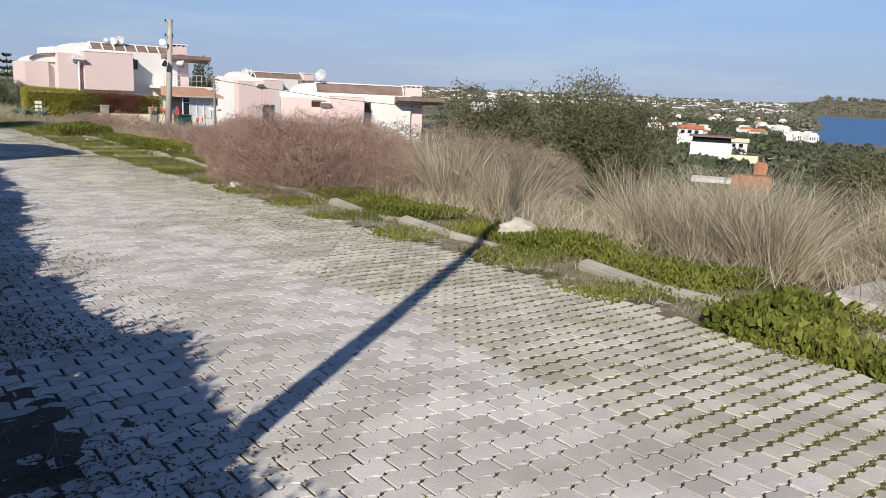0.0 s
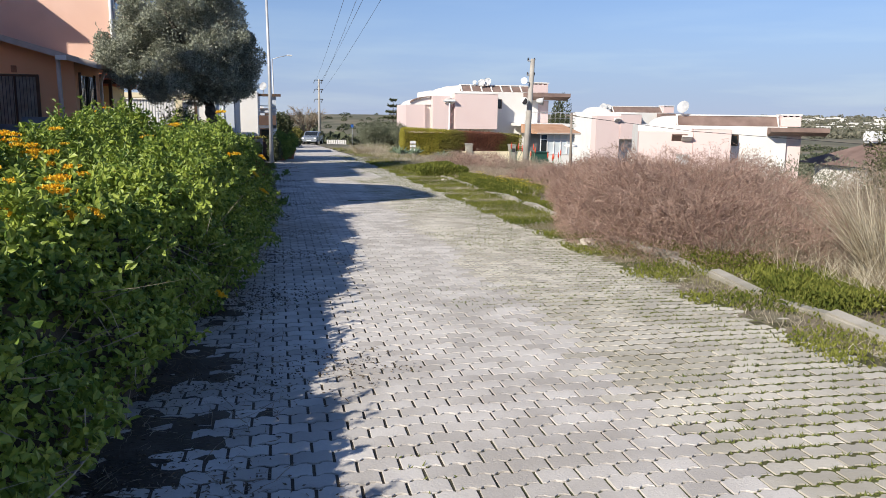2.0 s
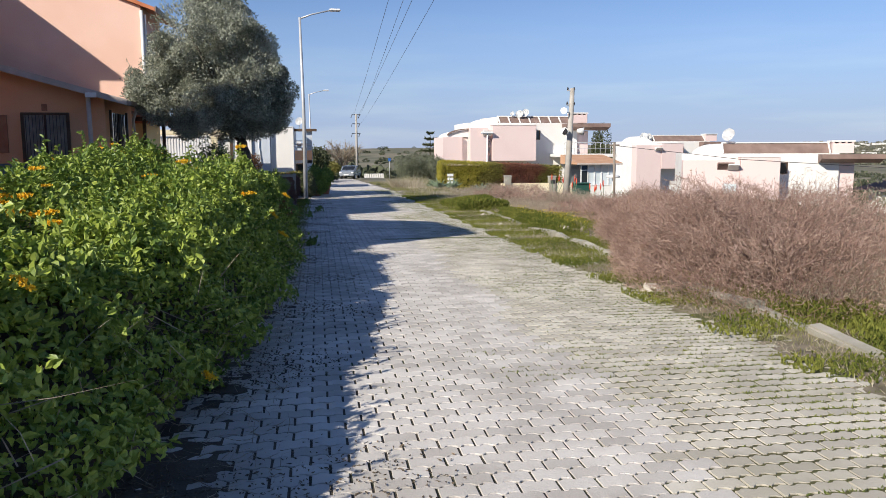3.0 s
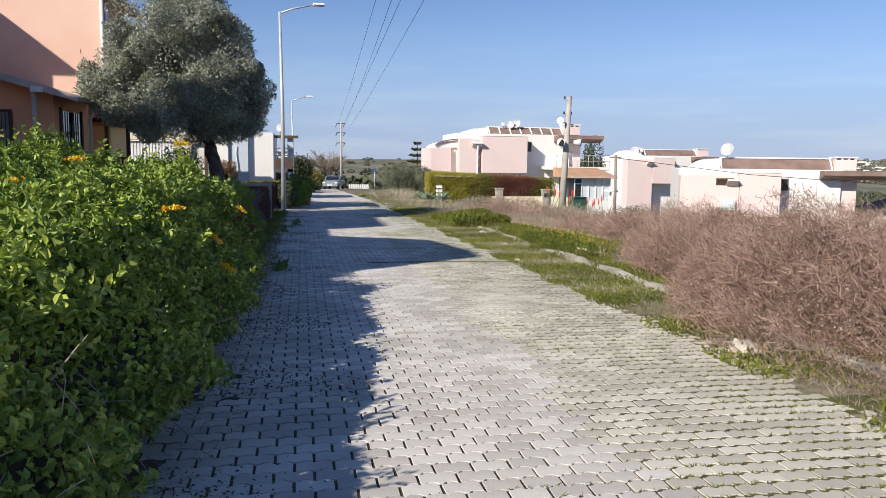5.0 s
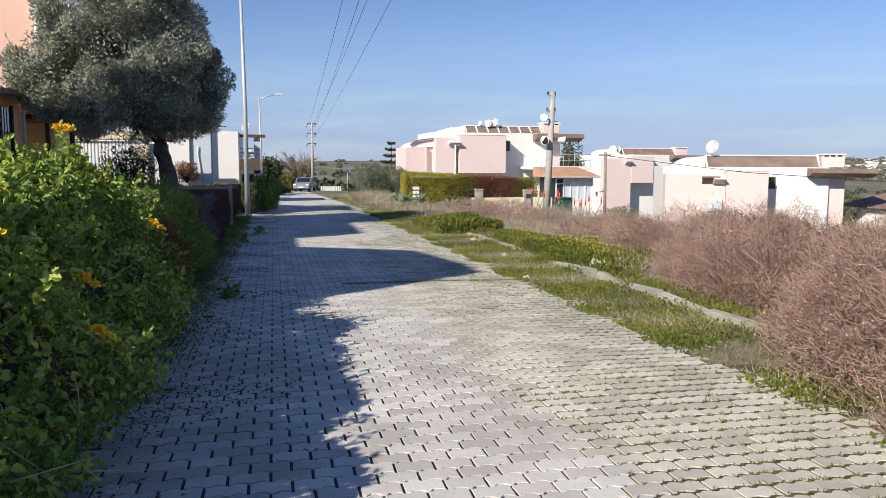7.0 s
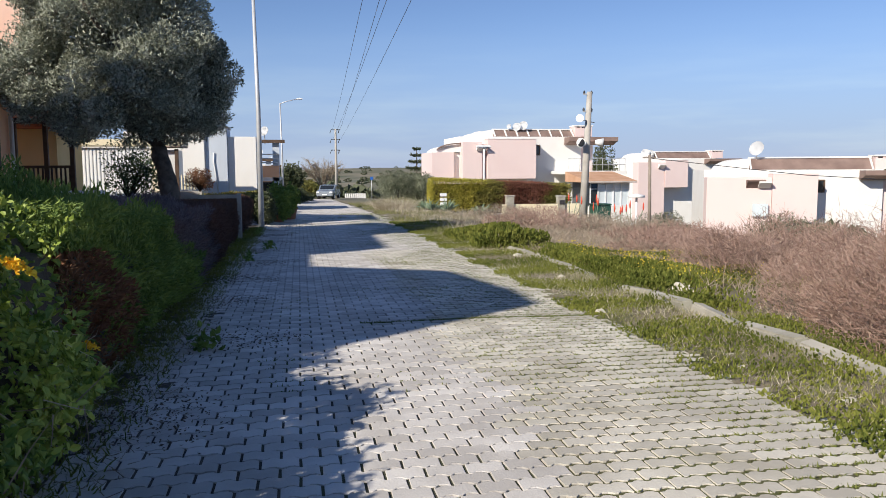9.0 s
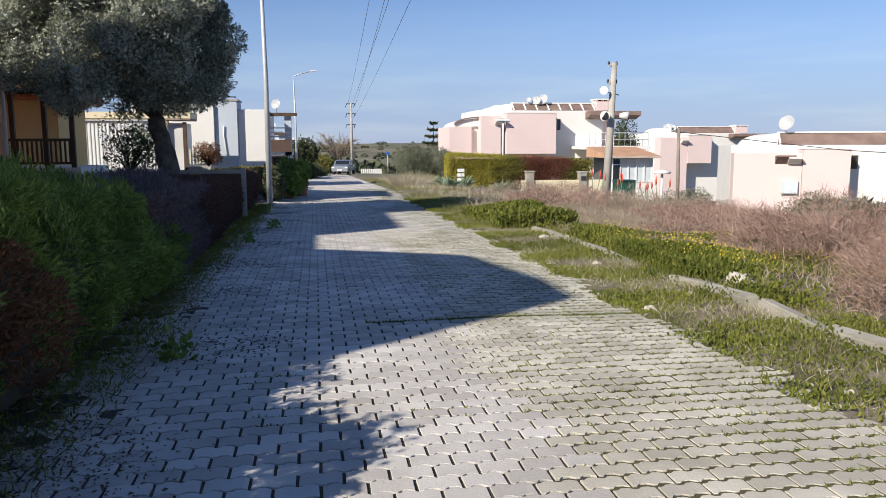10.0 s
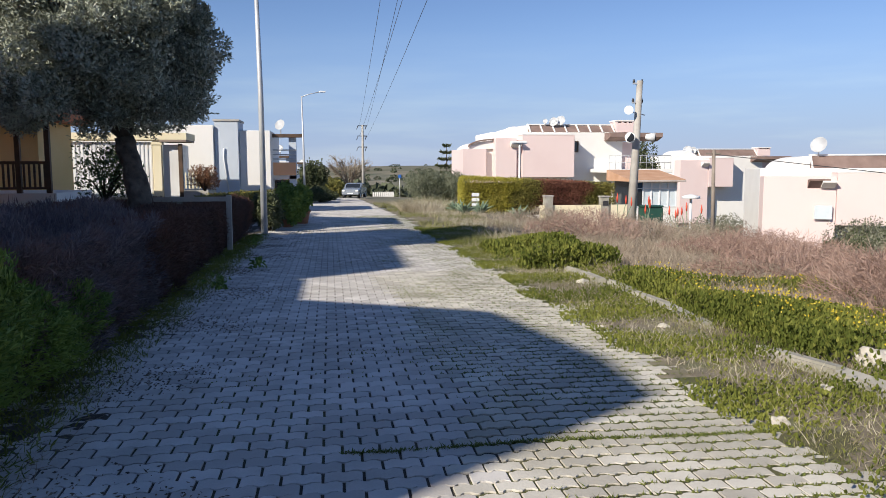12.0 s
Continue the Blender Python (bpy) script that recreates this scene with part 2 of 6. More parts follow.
    "green_plastic": mat("dark_green_plastic", (0.02, 0.07, 0.05), (0.03, 0.1, 0.07), 2, 30, 0.5, 0.05),
    "timber_grey": mat("weathered_grey_timber", (0.2, 0.16, 0.13), (0.32, 0.27, 0.22), 3, 40, 0.85, 0.3),
    "succulent": mat("grey_green_succulent", (0.13, 0.19, 0.12), (0.25, 0.32, 0.2), 3, 30, 0.6, 0.1, vary=0.8),
}


# ---- building helpers ----
def part(name, data, material, parent=None, label=""):
    """Link a bmesh or mesh as one mesh object, under a thing or a part."""
    if isinstance(data, bmesh.types.BMesh):
        me = bpy.data.meshes.new(name)
        data.to_mesh(me)
        data.free()
    else:
        me = data
    if material and not me.materials:
        me.materials.append(material)
    ob = new(name, me)
    ob.parent = parent
    if label:
        ob["label"] = label
    return ob


def thing(name, label, category, at=(0, 0, 0), turn=0, group="", kind=""):
    ob = new(name)
    ob.matrix_world = pose(*at, 0, 0, turn)
    return tagged(ob, label, category, group, kind)


def box(x0, x1, y0, y1, z0, z1, bevel=0.0, bm=None):
    bm = bm or bmesh.new()
    made = bmesh.ops.create_cube(bm, size=1, matrix=Matrix.LocRotScale(((x0 + x1) / 2, (y0 + y1) / 2, (z0 + z1) / 2), None, (abs(x1 - x0), abs(y1 - y0), abs(z1 - z0))))
    if bevel:
        edges = list({e for v in made["verts"] for e in v.link_edges})
        bmesh.ops.bevel(bm, geom=edges, offset=bevel, segments=2, affect="EDGES")
    return bm


def tube(points, radii, sides=8, bm=None, cap=True):
    """A tube along points, each with its radius."""
    bm = bm or bmesh.new()
    points = [Vector(p) for p in points]
    if not hasattr(radii, "__len__"):
        radii = [radii] * len(points)
    rings = []
    for i, p in enumerate(points):
        d = (points[min(i + 1, len(points) - 1)] - points[max(i - 1, 0)]).normalized()
        side = d.cross(Vector((0, 0, 1)) if abs(d.z) < 0.9 else Vector((1, 0, 0))).normalized()
        up = side.cross(d)
        rings.append([bm.verts.new(p + radii[i] * (math.cos(a) * side + math.sin(a) * up)) for a in (2 * math.pi * k / sides for k in range(sides))])
    for a, b in zip(rings, rings[1:]):
        for k in range(sides):
            f = bm.faces.new((a[k], a[(k + 1) % sides], b[(k + 1) % sides], b[k]))
            f.smooth = True
    if cap:
        bm.faces.new(rings[0][::-1])
        bm.faces.new(rings[-1])
    return bm


def prism(profile, axis, a, b, bm=None):
    """A flat outline, swept along an axis from a to b. The outline's pairs are the other two axes in order."""
    bm = bm or bmesh.new()
    def at(p, s):
        return {"x": (s, p[0], p[1]), "y": (p[0], s, p[1]), "z": (p[0], p[1], s)}[axis]
    lo, hi = [bm.verts.new(at(p, a)) for p in profile], [bm.verts.new(at(p, b)) for p in profile]
    bm.faces.new(lo)
    bm.faces.new(hi[::-1])
    n = len(profile)
    for k in range(n):
        bm.faces.new((lo[k], hi[k], hi[(k + 1) % n], lo[(k + 1) % n]))
    bmesh.ops.recalc_face_normals(bm, faces=bm.faces)
    return bm


def mesh_of(name, verts, faces):
    """A mesh from arrays of corners and of faces with equally many corners."""
    verts, faces = np.asarray(verts, float), np.asarray(faces, int)
    me = bpy.data.meshes.new(name)
    me.vertices.add(len(verts))
    me.vertices.foreach_set("co", verts.ravel())
    k = faces.shape[1]
    me.loops.add(faces.size)
    me.loops.foreach_set("vertex_index", faces.ravel())
    me.polygons.add(len(faces))
    me.polygons.foreach_set("loop_start", np.arange(0, faces.size, k))
    me.polygons.foreach_set("use_smooth", np.zeros(len(faces), bool))
    me.update(calc_edges=True)
    return me


rng = np.random.default_rng(7)


def unit(v):
    return v / np.maximum(np.linalg.norm(v, axis=1, keepdims=True), 1e-9)


def leaves(name, points, ways, length, width, fold=0.25, face=None):
    """Small folded leaves at points, growing along ways."""
    n = len(points)
    ways = unit(ways)
    side = unit(np.cross(ways, rng.normal(size=(n, 3)) if face is None else face + rng.normal(size=(n, 3)) * 0.35))
    up = np.cross(side, ways)
    ln = length * rng.uniform(0.6, 1.25, (n, 1))
    wd = width * rng.uniform(0.7, 1.2, (n, 1))
    base, tip = points, points + ways * ln
    if width > 0.5 * length:
        lift = up * wd * fold
        a, b = points + ways * ln * 0.28, points + ways * ln * 0.68
        v = np.stack([base, a + side * wd * 0.48 + lift, b + side * wd * 0.38 + lift, tip - up * wd * 0.15, b - side * wd * 0.38 + lift, a - side * wd * 0.48 + lift], 1).reshape(-1, 3)
        i = np.arange(n)[:, None] * 6
        return mesh_of(name, v, np.concatenate([i + [0, 1, 2, 3], i + [0, 3, 4, 5]], 1).reshape(-1, 4))
    mid = points + ways * ln * 0.45
    v = np.stack([base, mid + side * wd / 2 + up * wd * fold, tip, mid - side * wd / 2 + up * wd * fold], 1).reshape(-1, 3)
    i = np.arange(n)[:, None] * 4
    return mesh_of(name, v, np.concatenate([i + [0, 1, 2], i + [0, 2, 3]], 1).reshape(-1, 3))


def blades(name, points, ways, length, width, droop=0.3, steps=2):
    """Blades of grass or bare twigs: narrow strips that bend over."""
    n = len(points)
    ways = unit(ways)
    side = unit(np.cross(ways, rng.normal(size=(n, 3))))
    ln = length * rng.uniform(0.5, 1.2, (n, 1))
    bend = rng.normal(size=(n, 3)) * [1, 1, 0.2] * droop
    rows = []
    for s in range(steps):
        f = s / steps
        p = points + ways * ln * f + bend * ln * f * f
        w = width * (1 - 0.6 * f)
        rows += [p - side * w / 2, p + side * w / 2]
    rows.append(points + ways * ln + bend * ln)
    k = 2 * steps + 1
    v = np.stack(rows, 1).reshape(-1, 3)
    i = np.arange(n)[:, None] * k
    tri = []
    for s in range(steps - 1):
        a = 2 * s
        tri += [i + [a, a + 1, a + 3], i + [a, a + 3, a + 2]]
    a = 2 * (steps - 1)
    tri.append(i + [a, a + 1, a + 2])
    return mesh_of(name, v, np.concatenate(tri, 1).reshape(-1, 3))


def bumps(p, scale, seed=0.0):
    """Smooth lumps between about -1 and 1."""
    q = p * scale + seed
    return (np.sin(q[:, 0] * 1.7 + np.sin(q[:, 1] * 1.3)) + np.sin(q[:, 1] * 2.1 + 1.3 * np.sin(q[:, 2] * 1.9)) + np.sin(q[:, 2] * 2.3 + q[:, 0] * 1.1)) / 3


def ground_z(x, y):
    """Height of the land: the road's fall, the raised plots beside it, the slope to the sea and the far hills."""
    x, y = np.asarray(x, float), np.asarray(y, float)
    r, b = np.hypot(x, y), np.degrees(np.arctan2(x, y))
    road = -0.02 - 0.0135 * np.minimum(y, 40) - 0.024 * np.clip(y - 40, 0, 80) - 0.05 * np.clip(y - 120, 0, 80)
    right = -0.04 * np.clip(x - 6, 0, 3) - 0.14 * np.clip(x - 9, 0, 40)
    left = 0.75 * np.clip((-0.7 - x) / 0.8, 0, 1)
    near = road + right + left
    ahead = np.interp(r, [0, 60, 118, 200, 500, 900, 1300, 2500, 4900], [-0.5, -1.05, -2.8, -8.5, -14, -10, 0, -8, -12])
    mid = np.interp(r, [0, 60, 150, 300, 600, 1200, 2200, 4200, 4900], [-0.5, -3.5, -10, -13.5, -16, -14.5, -8, 22, 14])
    sea = np.interp(r, [0, 60, 150, 300, 500, 650, 710, 3150, 3250, 3800, 4400, 4900], [-0.5, -4, -10, -15, -19, -21.5, -26, -26, -20.5, 15, 62, 40])
    w1, w2 = np.clip((b - 8) / 14, 0, 1), np.clip((b - 61.3 - 1.6 * np.clip((r - 700) / 300, 0, 1)) / 1.0, 0, 1)
    far = (ahead * (1 - w1) + mid * w1) * (1 - w2) + sea * w2
    p = np.stack([x, y, 0 * x], -1).reshape(-1, 3)
    far = far + (np.clip((r - 150) / 800, 0, 1) * 5) * bumps(p, 0.006).reshape(r.shape) * np.where((b > 55) & (r < 3300), 0.25, 1)
    k = np.clip((r - 55) / 90, 0, 1)
    return near * (1 - k) + far * k


def gz(x, y):
    return float(ground_z(x, y))


# ---- ground ----
def land():
    radii = np.concatenate([[0.0], np.arange(0.6, 30, 0.45), 30 * 1.06 ** np.arange(0, 88)])
    turns = np.radians(np.arange(0, 360, 2.0))
    rr, tt = np.meshgrid(radii, turns, indexing="ij")
    x, y = 2.5 + rr * np.sin(tt), 14 + rr * np.cos(tt)
    z = ground_z(x, y) - 0.06
    n, k = len(turns), len(radii)
    v = np.stack([x, y, z], -1).reshape(-1, 3)
    i, j = np.meshgrid(np.arange(k - 1), np.arange(n), indexing="ij")
    a, b = (i * n + j).ravel(), (i * n + (j + 1) % n).ravel()
    me = mesh_of("ground", v, np.stack([a, b, b + n, a + n], 1))
    me.materials.append(M["earth"])
    me.materials.append(M["land"])
    far = (rr[:-1] > 45).repeat(1, axis=0).ravel()
    me.polygons.foreach_set("material_index", far.astype(np.int32))
    me.polygons.foreach_set("use_smooth", np.ones(len(a), bool))
    tagged(new("ground", me), "dry earth and scrub falling away to the coast", "ground", kind="structure")
    sea = bmesh.new()
    bmesh.ops.create_circle(sea, cap_ends=True, radius=4900, segments=64, matrix=pose(0, 0, -22))
    tagged(part("water", sea, M["sea"]), "calm blue sea in a bay below the hill", "sea", kind="structure")


land()

ROAD_L, ROAD_R, Y0, Y1 = -0.15, 5.0, -6.0, 118.0


def road_z(x, y):
    """The worn, slightly sunken surface of the paving."""
    x, y = np.asarray(x, float), np.asarray(y, float)
    p = np.stack([x, y, 0 * x], -1).reshape(-1, 3)
    return ground_z(2.0 + 0 * x, y) + 0.01 * bumps(p, 1.1).reshape(x.shape) - 0.02 * np.clip(x - 3.2, 0, 2) ** 2 / 4


def road_bed():
    xs = np.concatenate([np.arange(ROAD_L - 0.3, 1.6, 0.06), np.arange(1.6, 4.4, 0.15), np.arange(4.4, ROAD_R + 0.75, 0.06)])
    ys = np.concatenate([np.arange(Y0, 30, 0.07), np.arange(30, Y1, 0.8)])
    gx, gy = np.meshgrid(xs, ys)
    p = np.c_[gx.ravel(), gy.ravel(), 0 * gx.ravel()]
    grit = 0.006 * bumps(p, 9.0, 3.0).reshape(gx.shape) + 0.004 * bumps(p, 17.0, 8.0).reshape(gx.shape)
    silt = (np.clip((gx - 4.75) / 0.4, 0, 1) + np.clip((1.2 - gx) / 0.4, 0, 1)) * grit + np.clip((gx - 2.9) / 0.7, 0, 1) * (0.0035 + 0.0015 * bumps(p, 2.7, 4.0).reshape(gx.shape)) + np.clip((gx - 4.7) / 0.5, 0, 1) * (0.014 + 0.008 * bumps(p, 1.9, 7.0).reshape(gx.shape)) + np.clip((1.2 + 0.35 * bumps(p, 1.2, 5.0).reshape(gx.shape) - gx) / 0.5, 0, 1) * (0.0125 + 0.007 * bumps(p, 2.3, 1.0).reshape(gx.shape))
    far = np.where(gy > 92, 0.01, 0.0)
    v = np.stack([gx, gy, road_z(gx, gy) - 0.0095 + silt + far], -1).reshape(-1, 3)
    k = len(xs)
    a = (np.arange(len(ys) - 1)[:, None] * k + np.arange(k - 1)[None]).ravel()
    me = mesh_of("road", v, np.stack([a, a + 1, a + k + 1, a + k], 1))
    me.materials.append(M["bed"])
    me.materials.append(M["verge"])
    me.materials.append(M["mossy_bed"])
    me.materials.append(M["soil"])
    cx = (gx[:-1, :-1] + 0.35 * bumps(p, 3.1, 9.0).reshape(gx.shape)[:-1, :-1]).ravel()
    me.polygons.foreach_set("material_index", np.where(cx > 4.85, 1, np.where(cx > 3.0, 2, np.where(cx < 1.3, 3, 0))).astype(np.int32))
    return tagged(part("road", me, M["bed"]), "straight street of grey interlocking pavers with mossy joints", "road", kind="structure")


road = road_bed()
PL, PW = 0.197, 0.1245


def paver_outline(inset, end_gap, side_gap):
    """The wavy outline of one interlocking paver, one side after the other."""
    gx, gy = end_gap + inset, side_gap + inset
    w = 0.016
    wave = [(0.0, 0.0), (0.1, 0.0), (0.2, w), (0.36, w), (0.5, 0.0), (0.6, 0.0), (0.7, w), (0.86, w), (1.0, 0.0)]
    low = [(-PL / 2 + gx + s * (PL - 2 * gx), -PW / 2 + gy + d - 0.007) for s, d in wave]
    high = [(x, y + PW - 2 * gy) for x, y in low]
    return low + high[::-1]


def paver_arrays(end_gap, side_gap):
    lo, hi = paver_outline(0.0, end_gap, side_gap), paver_outline(0.0018, end_gap, side_gap)
    n = len(lo)
    v = [(x, y, -0.03) for x, y in lo] + [(x, y, -0.002) for x, y in lo] + [(x, y, 0.0) for x, y in hi]
    quads = [(k, (k + 1) % n, n + (k + 1) % n, n + k) for k in range(n)] + [(n + k, n + (k + 1) % n, 2 * n + (k + 1) % n, 2 * n + k) for k in range(n)]
    h = n // 2
    quads += [(2 * n + k, 2 * n + k + 1, 2 * n + n - 2 - k, 2 * n + n - 1 - k) for k in range(h - 1)]
    return np.array(v), np.array(quads)


PAV_V, PAV_F = paver_arrays(0.0075, 0.0062)      # the worn middle of the street
EDGE_V, EDGE_F = paver_arrays(0.0062, 0.0145)    # the mossy side, with wide open cross joints
STRIP = 3.08


def pavers():
    spots = []
    rows = int((Y1 - Y0) / PW)
    for i in range(rows):
        y = Y0 + i * PW
        if y > 95:
            break
        off = (i % 2) * PL / 2
        edge = float(np.interp(y, [0, 9, 13, 30], [5.4, 5.35, 5.05, 4.95])) + 0.25 * math.sin(y * 0.9) * math.sin(y * 0.37 + 1) + 0.12 * math.sin(y * 3.1)
        left = 0.12 + 0.1 * math.sin(y * 0.8)
        j = 0
        while True:
            x = ROAD_L + off + j * PL
            j += 1
            if x > edge + 0.5:
                break
            if x < left or x > edge + rng.uniform(-0.15, 0.35):
                continue
            spots.append((x, y))
    spots = np.array(spots)
    n = len(spots)
    z = road_z(spots[:, 0], spots[:, 1]) + rng.normal(0, 0.0012, n)
    tilt = rng.normal(0, 0.011, (n, 2))
    turn = rng.normal(0, 0.018, n)
    near = (spots[:, 1] > 9.4) & (spots[:, 1] < 11.2) & (spots[:, 0] > 1.6) & (spots[:, 0] < 4.6)
    single = np.flatnonzero(near)[:300]
    one, wide = mesh_of("paver", PAV_V, PAV_F), mesh_of("paver", EDGE_V, EDGE_F)
    one.materials.append(M["paver_one"])
    wide.materials.append(M["paver_dirty_one"])
    strip = spots[:, 0] > STRIP + 0.12 * np.sin(spots[:, 1] * 1.7) + rng.normal(0, 0.06, n)
    alone = np.zeros(n, bool)
    alone[single] = True
    for k in single:
        ob = new("paver", wide if strip[k] else one)
        ob.parent = road
        ob.matrix_world = Matrix.Translation((spots[k, 0], spots[k, 1], z[k])) @ Euler((tilt[k, 0], tilt[k, 1], turn[k])).to_matrix().to_4x4()
    plain_v = np.array([(sx * (PL / 2 - 0.009), sy * (PW / 2 - 0.009), z) for z in (-0.03, 0.0) for sx, sy in ((-1, -1), (1, -1), (1, 1), (-1, 1))])
    plain_f = np.array([(0, 1, 5, 4), (1, 2, 6, 5), (2, 3, 7, 6), (3, 0, 4, 7), (4, 5, 6, 7)])
    far = spots[:, 1] > 26
    for name, rest, pv, pf in (("pavers", np.flatnonzero(~alone & ~far & ~strip), PAV_V, PAV_F), ("mossy_pavers", np.flatnonzero(~alone & ~far & strip), EDGE_V, EDGE_F), ("far_pavers", np.flatnonzero(far), plain_v, plain_f)):
        paver_rest(name, rest, pv, pf, spots, z, tilt, turn, M["paver_dirty" if name == "mossy_pavers" else "paver"])


def paver_rest(name, rest, pv, pf, spots, z, tilt, turn, material):
    """The uncounted pavers, joined into one part."""
    p = pv[None]
    c, s = np.cos(turn[rest])[:, None], np.sin(turn[rest])[:, None]
    x = p[..., 0] * c - p[..., 1] * s
    y = p[..., 0] * s + p[..., 1] * c
    zz = p[..., 2] + y * tilt[rest, 0][:, None] - x * tilt[rest, 1][:, None]
    v = np.stack([x + spots[rest, 0][:, None], y + spots[rest, 1][:, None], zz + z[rest][:, None]], -1).reshape(-1, 3)
    f = (pf[None] + (np.arange(len(rest)) * len(pv))[:, None, None]).reshape(-1, 4)
    tagged(part(name, mesh_of(name, v, f), material, road), kind="stuff")


# ---- hedges and shrubs ----
def hedge(name, label, y0, y1, x0, x1, height, leaf, count, length, width, lump=0.12, droop=0.0, up=0.3, extra=(), lean=0.0, edge=None, rise=None):
    """A clipped hedge along the road: a solid core coloured as shaded stems and a skin of leaves."""
    mid = ((x0 + x1) / 2, (y0 + y1) / 2)
    zb = gz(2.0, mid[1])
    ob = thing(name, label, "hedge", (*mid, zb))
    hx, hy = (x1 - x0) / 2, (y1 - y0) / 2
    slope = -0.0135
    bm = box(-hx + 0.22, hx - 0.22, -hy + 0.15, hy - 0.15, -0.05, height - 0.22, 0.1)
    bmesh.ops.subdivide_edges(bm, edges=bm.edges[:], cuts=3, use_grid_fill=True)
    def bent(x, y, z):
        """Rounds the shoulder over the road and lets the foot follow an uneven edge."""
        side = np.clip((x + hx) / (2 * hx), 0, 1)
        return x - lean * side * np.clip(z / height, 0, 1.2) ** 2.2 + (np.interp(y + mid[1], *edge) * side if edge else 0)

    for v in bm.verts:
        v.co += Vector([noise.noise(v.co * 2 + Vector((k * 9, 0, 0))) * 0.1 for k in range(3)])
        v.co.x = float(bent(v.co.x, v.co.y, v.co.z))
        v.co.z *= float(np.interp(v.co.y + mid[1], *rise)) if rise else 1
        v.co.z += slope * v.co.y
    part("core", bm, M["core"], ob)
    areas = np.array([2 * hy * height, 2 * hx * 2 * hy, 0.5 * hx * height, 0.5 * hx * height, 0.6 * hy * height])
    pick = rng.choice(5, count, p=areas / areas.sum())
    u, w = rng.uniform(-1, 1, count), rng.uniform(-1, 1, count)
    p = np.zeros((count, 3))
    nrm = np.zeros((count, 3))
    for k, (axis, sign) in enumerate(((0, 1), (2, 1), (1, -1), (1, 1), (0, -1))):
        m = pick == k
        others = [a for a in range(3) if a != axis]
        for a, val in zip(others, (u, w)):
            p[m, a] = val[m]
        p[m, axis] = sign
        nrm[m, axis] = sign
    rad = np.linalg.norm(np.abs(p) ** 6, axis=1, keepdims=True) ** (1 / 6)
    p = p / np.maximum(rad, 1)
    depth = rng.exponential(0.075, (count, 1))
    q = np.c_[p[:, 0] * hx, p[:, 1] * hy, (p[:, 2] + 1) / 2 * height]
    q += nrm * (lump * bumps(q, 2.6, y0)[:, None] + 0.5 * lump * bumps(q, 6, y0 + 3)[:, None] + 0.35 * lump * bumps(q, 14, y0 + 5)[:, None] - depth)
    q[:, 0] = bent(q[:, 0], q[:, 1], q[:, 2])
    q[:, 2] *= np.interp(q[:, 1] + mid[1], *rise) if rise else 1
    low = np.clip(1 - q[:, 2] / (0.35 * height), 0, 1)
    q[:, 0] -= low * droop * np.sign(p[:, 0])
    keep = rng.uniform(size=count) > low * 0.6
    q, nrm = q[keep], nrm[keep]
    q[:, 2] = np.maximum(q[:, 2], 0.01) + slope * q[:, 1]
    face = nrm + [0, 0, 0.5]
    way = 0.25 * nrm + rng.normal(size=q.shape) * 0.8 + [0, 0, up - 0.3]
    if width < 0.03:
        face, way = None, nrm + rng.normal(size=q.shape) * 0.7 + [0, 0, up]
    groups = [(leaf, np.ones(len(q), bool))]
    if extra:
        test, other = extra
        t = test(q)
        groups = [(leaf, ~t), (other, t)]
    for material, m in groups:
        if m.any():
            part("foliage", leaves("foliage", q[m], way[m], length, width, face=None if face is None else face[m]), material, ob)
    return ob, q, nrm


def flower_mesh(seed):
    """A flat head of many small orange florets."""
    local = np.random.default_rng(seed)
    pts, ways = [], []
    for _ in range(13):
        a, r = local.uniform(0, 6.28), 0.055 * math.sqrt(local.uniform())
        c = np.array((r * math.cos(a), r * math.sin(a), 0.03 - r * 0.3))
        for _ in range(7):
            d = local.normal(size=3) * [1, 1, 0.5] + [0, 0, 0.7]
            pts.append(c + d * 0.006)
            ways.append(d)
    me = leaves("flower_head", np.array(pts), np.array(ways), 0.02, 0.018)
    me.materials.append(M["flower"])
    return me


FLOWERS = [flower_mesh(k) for k in range(4)]


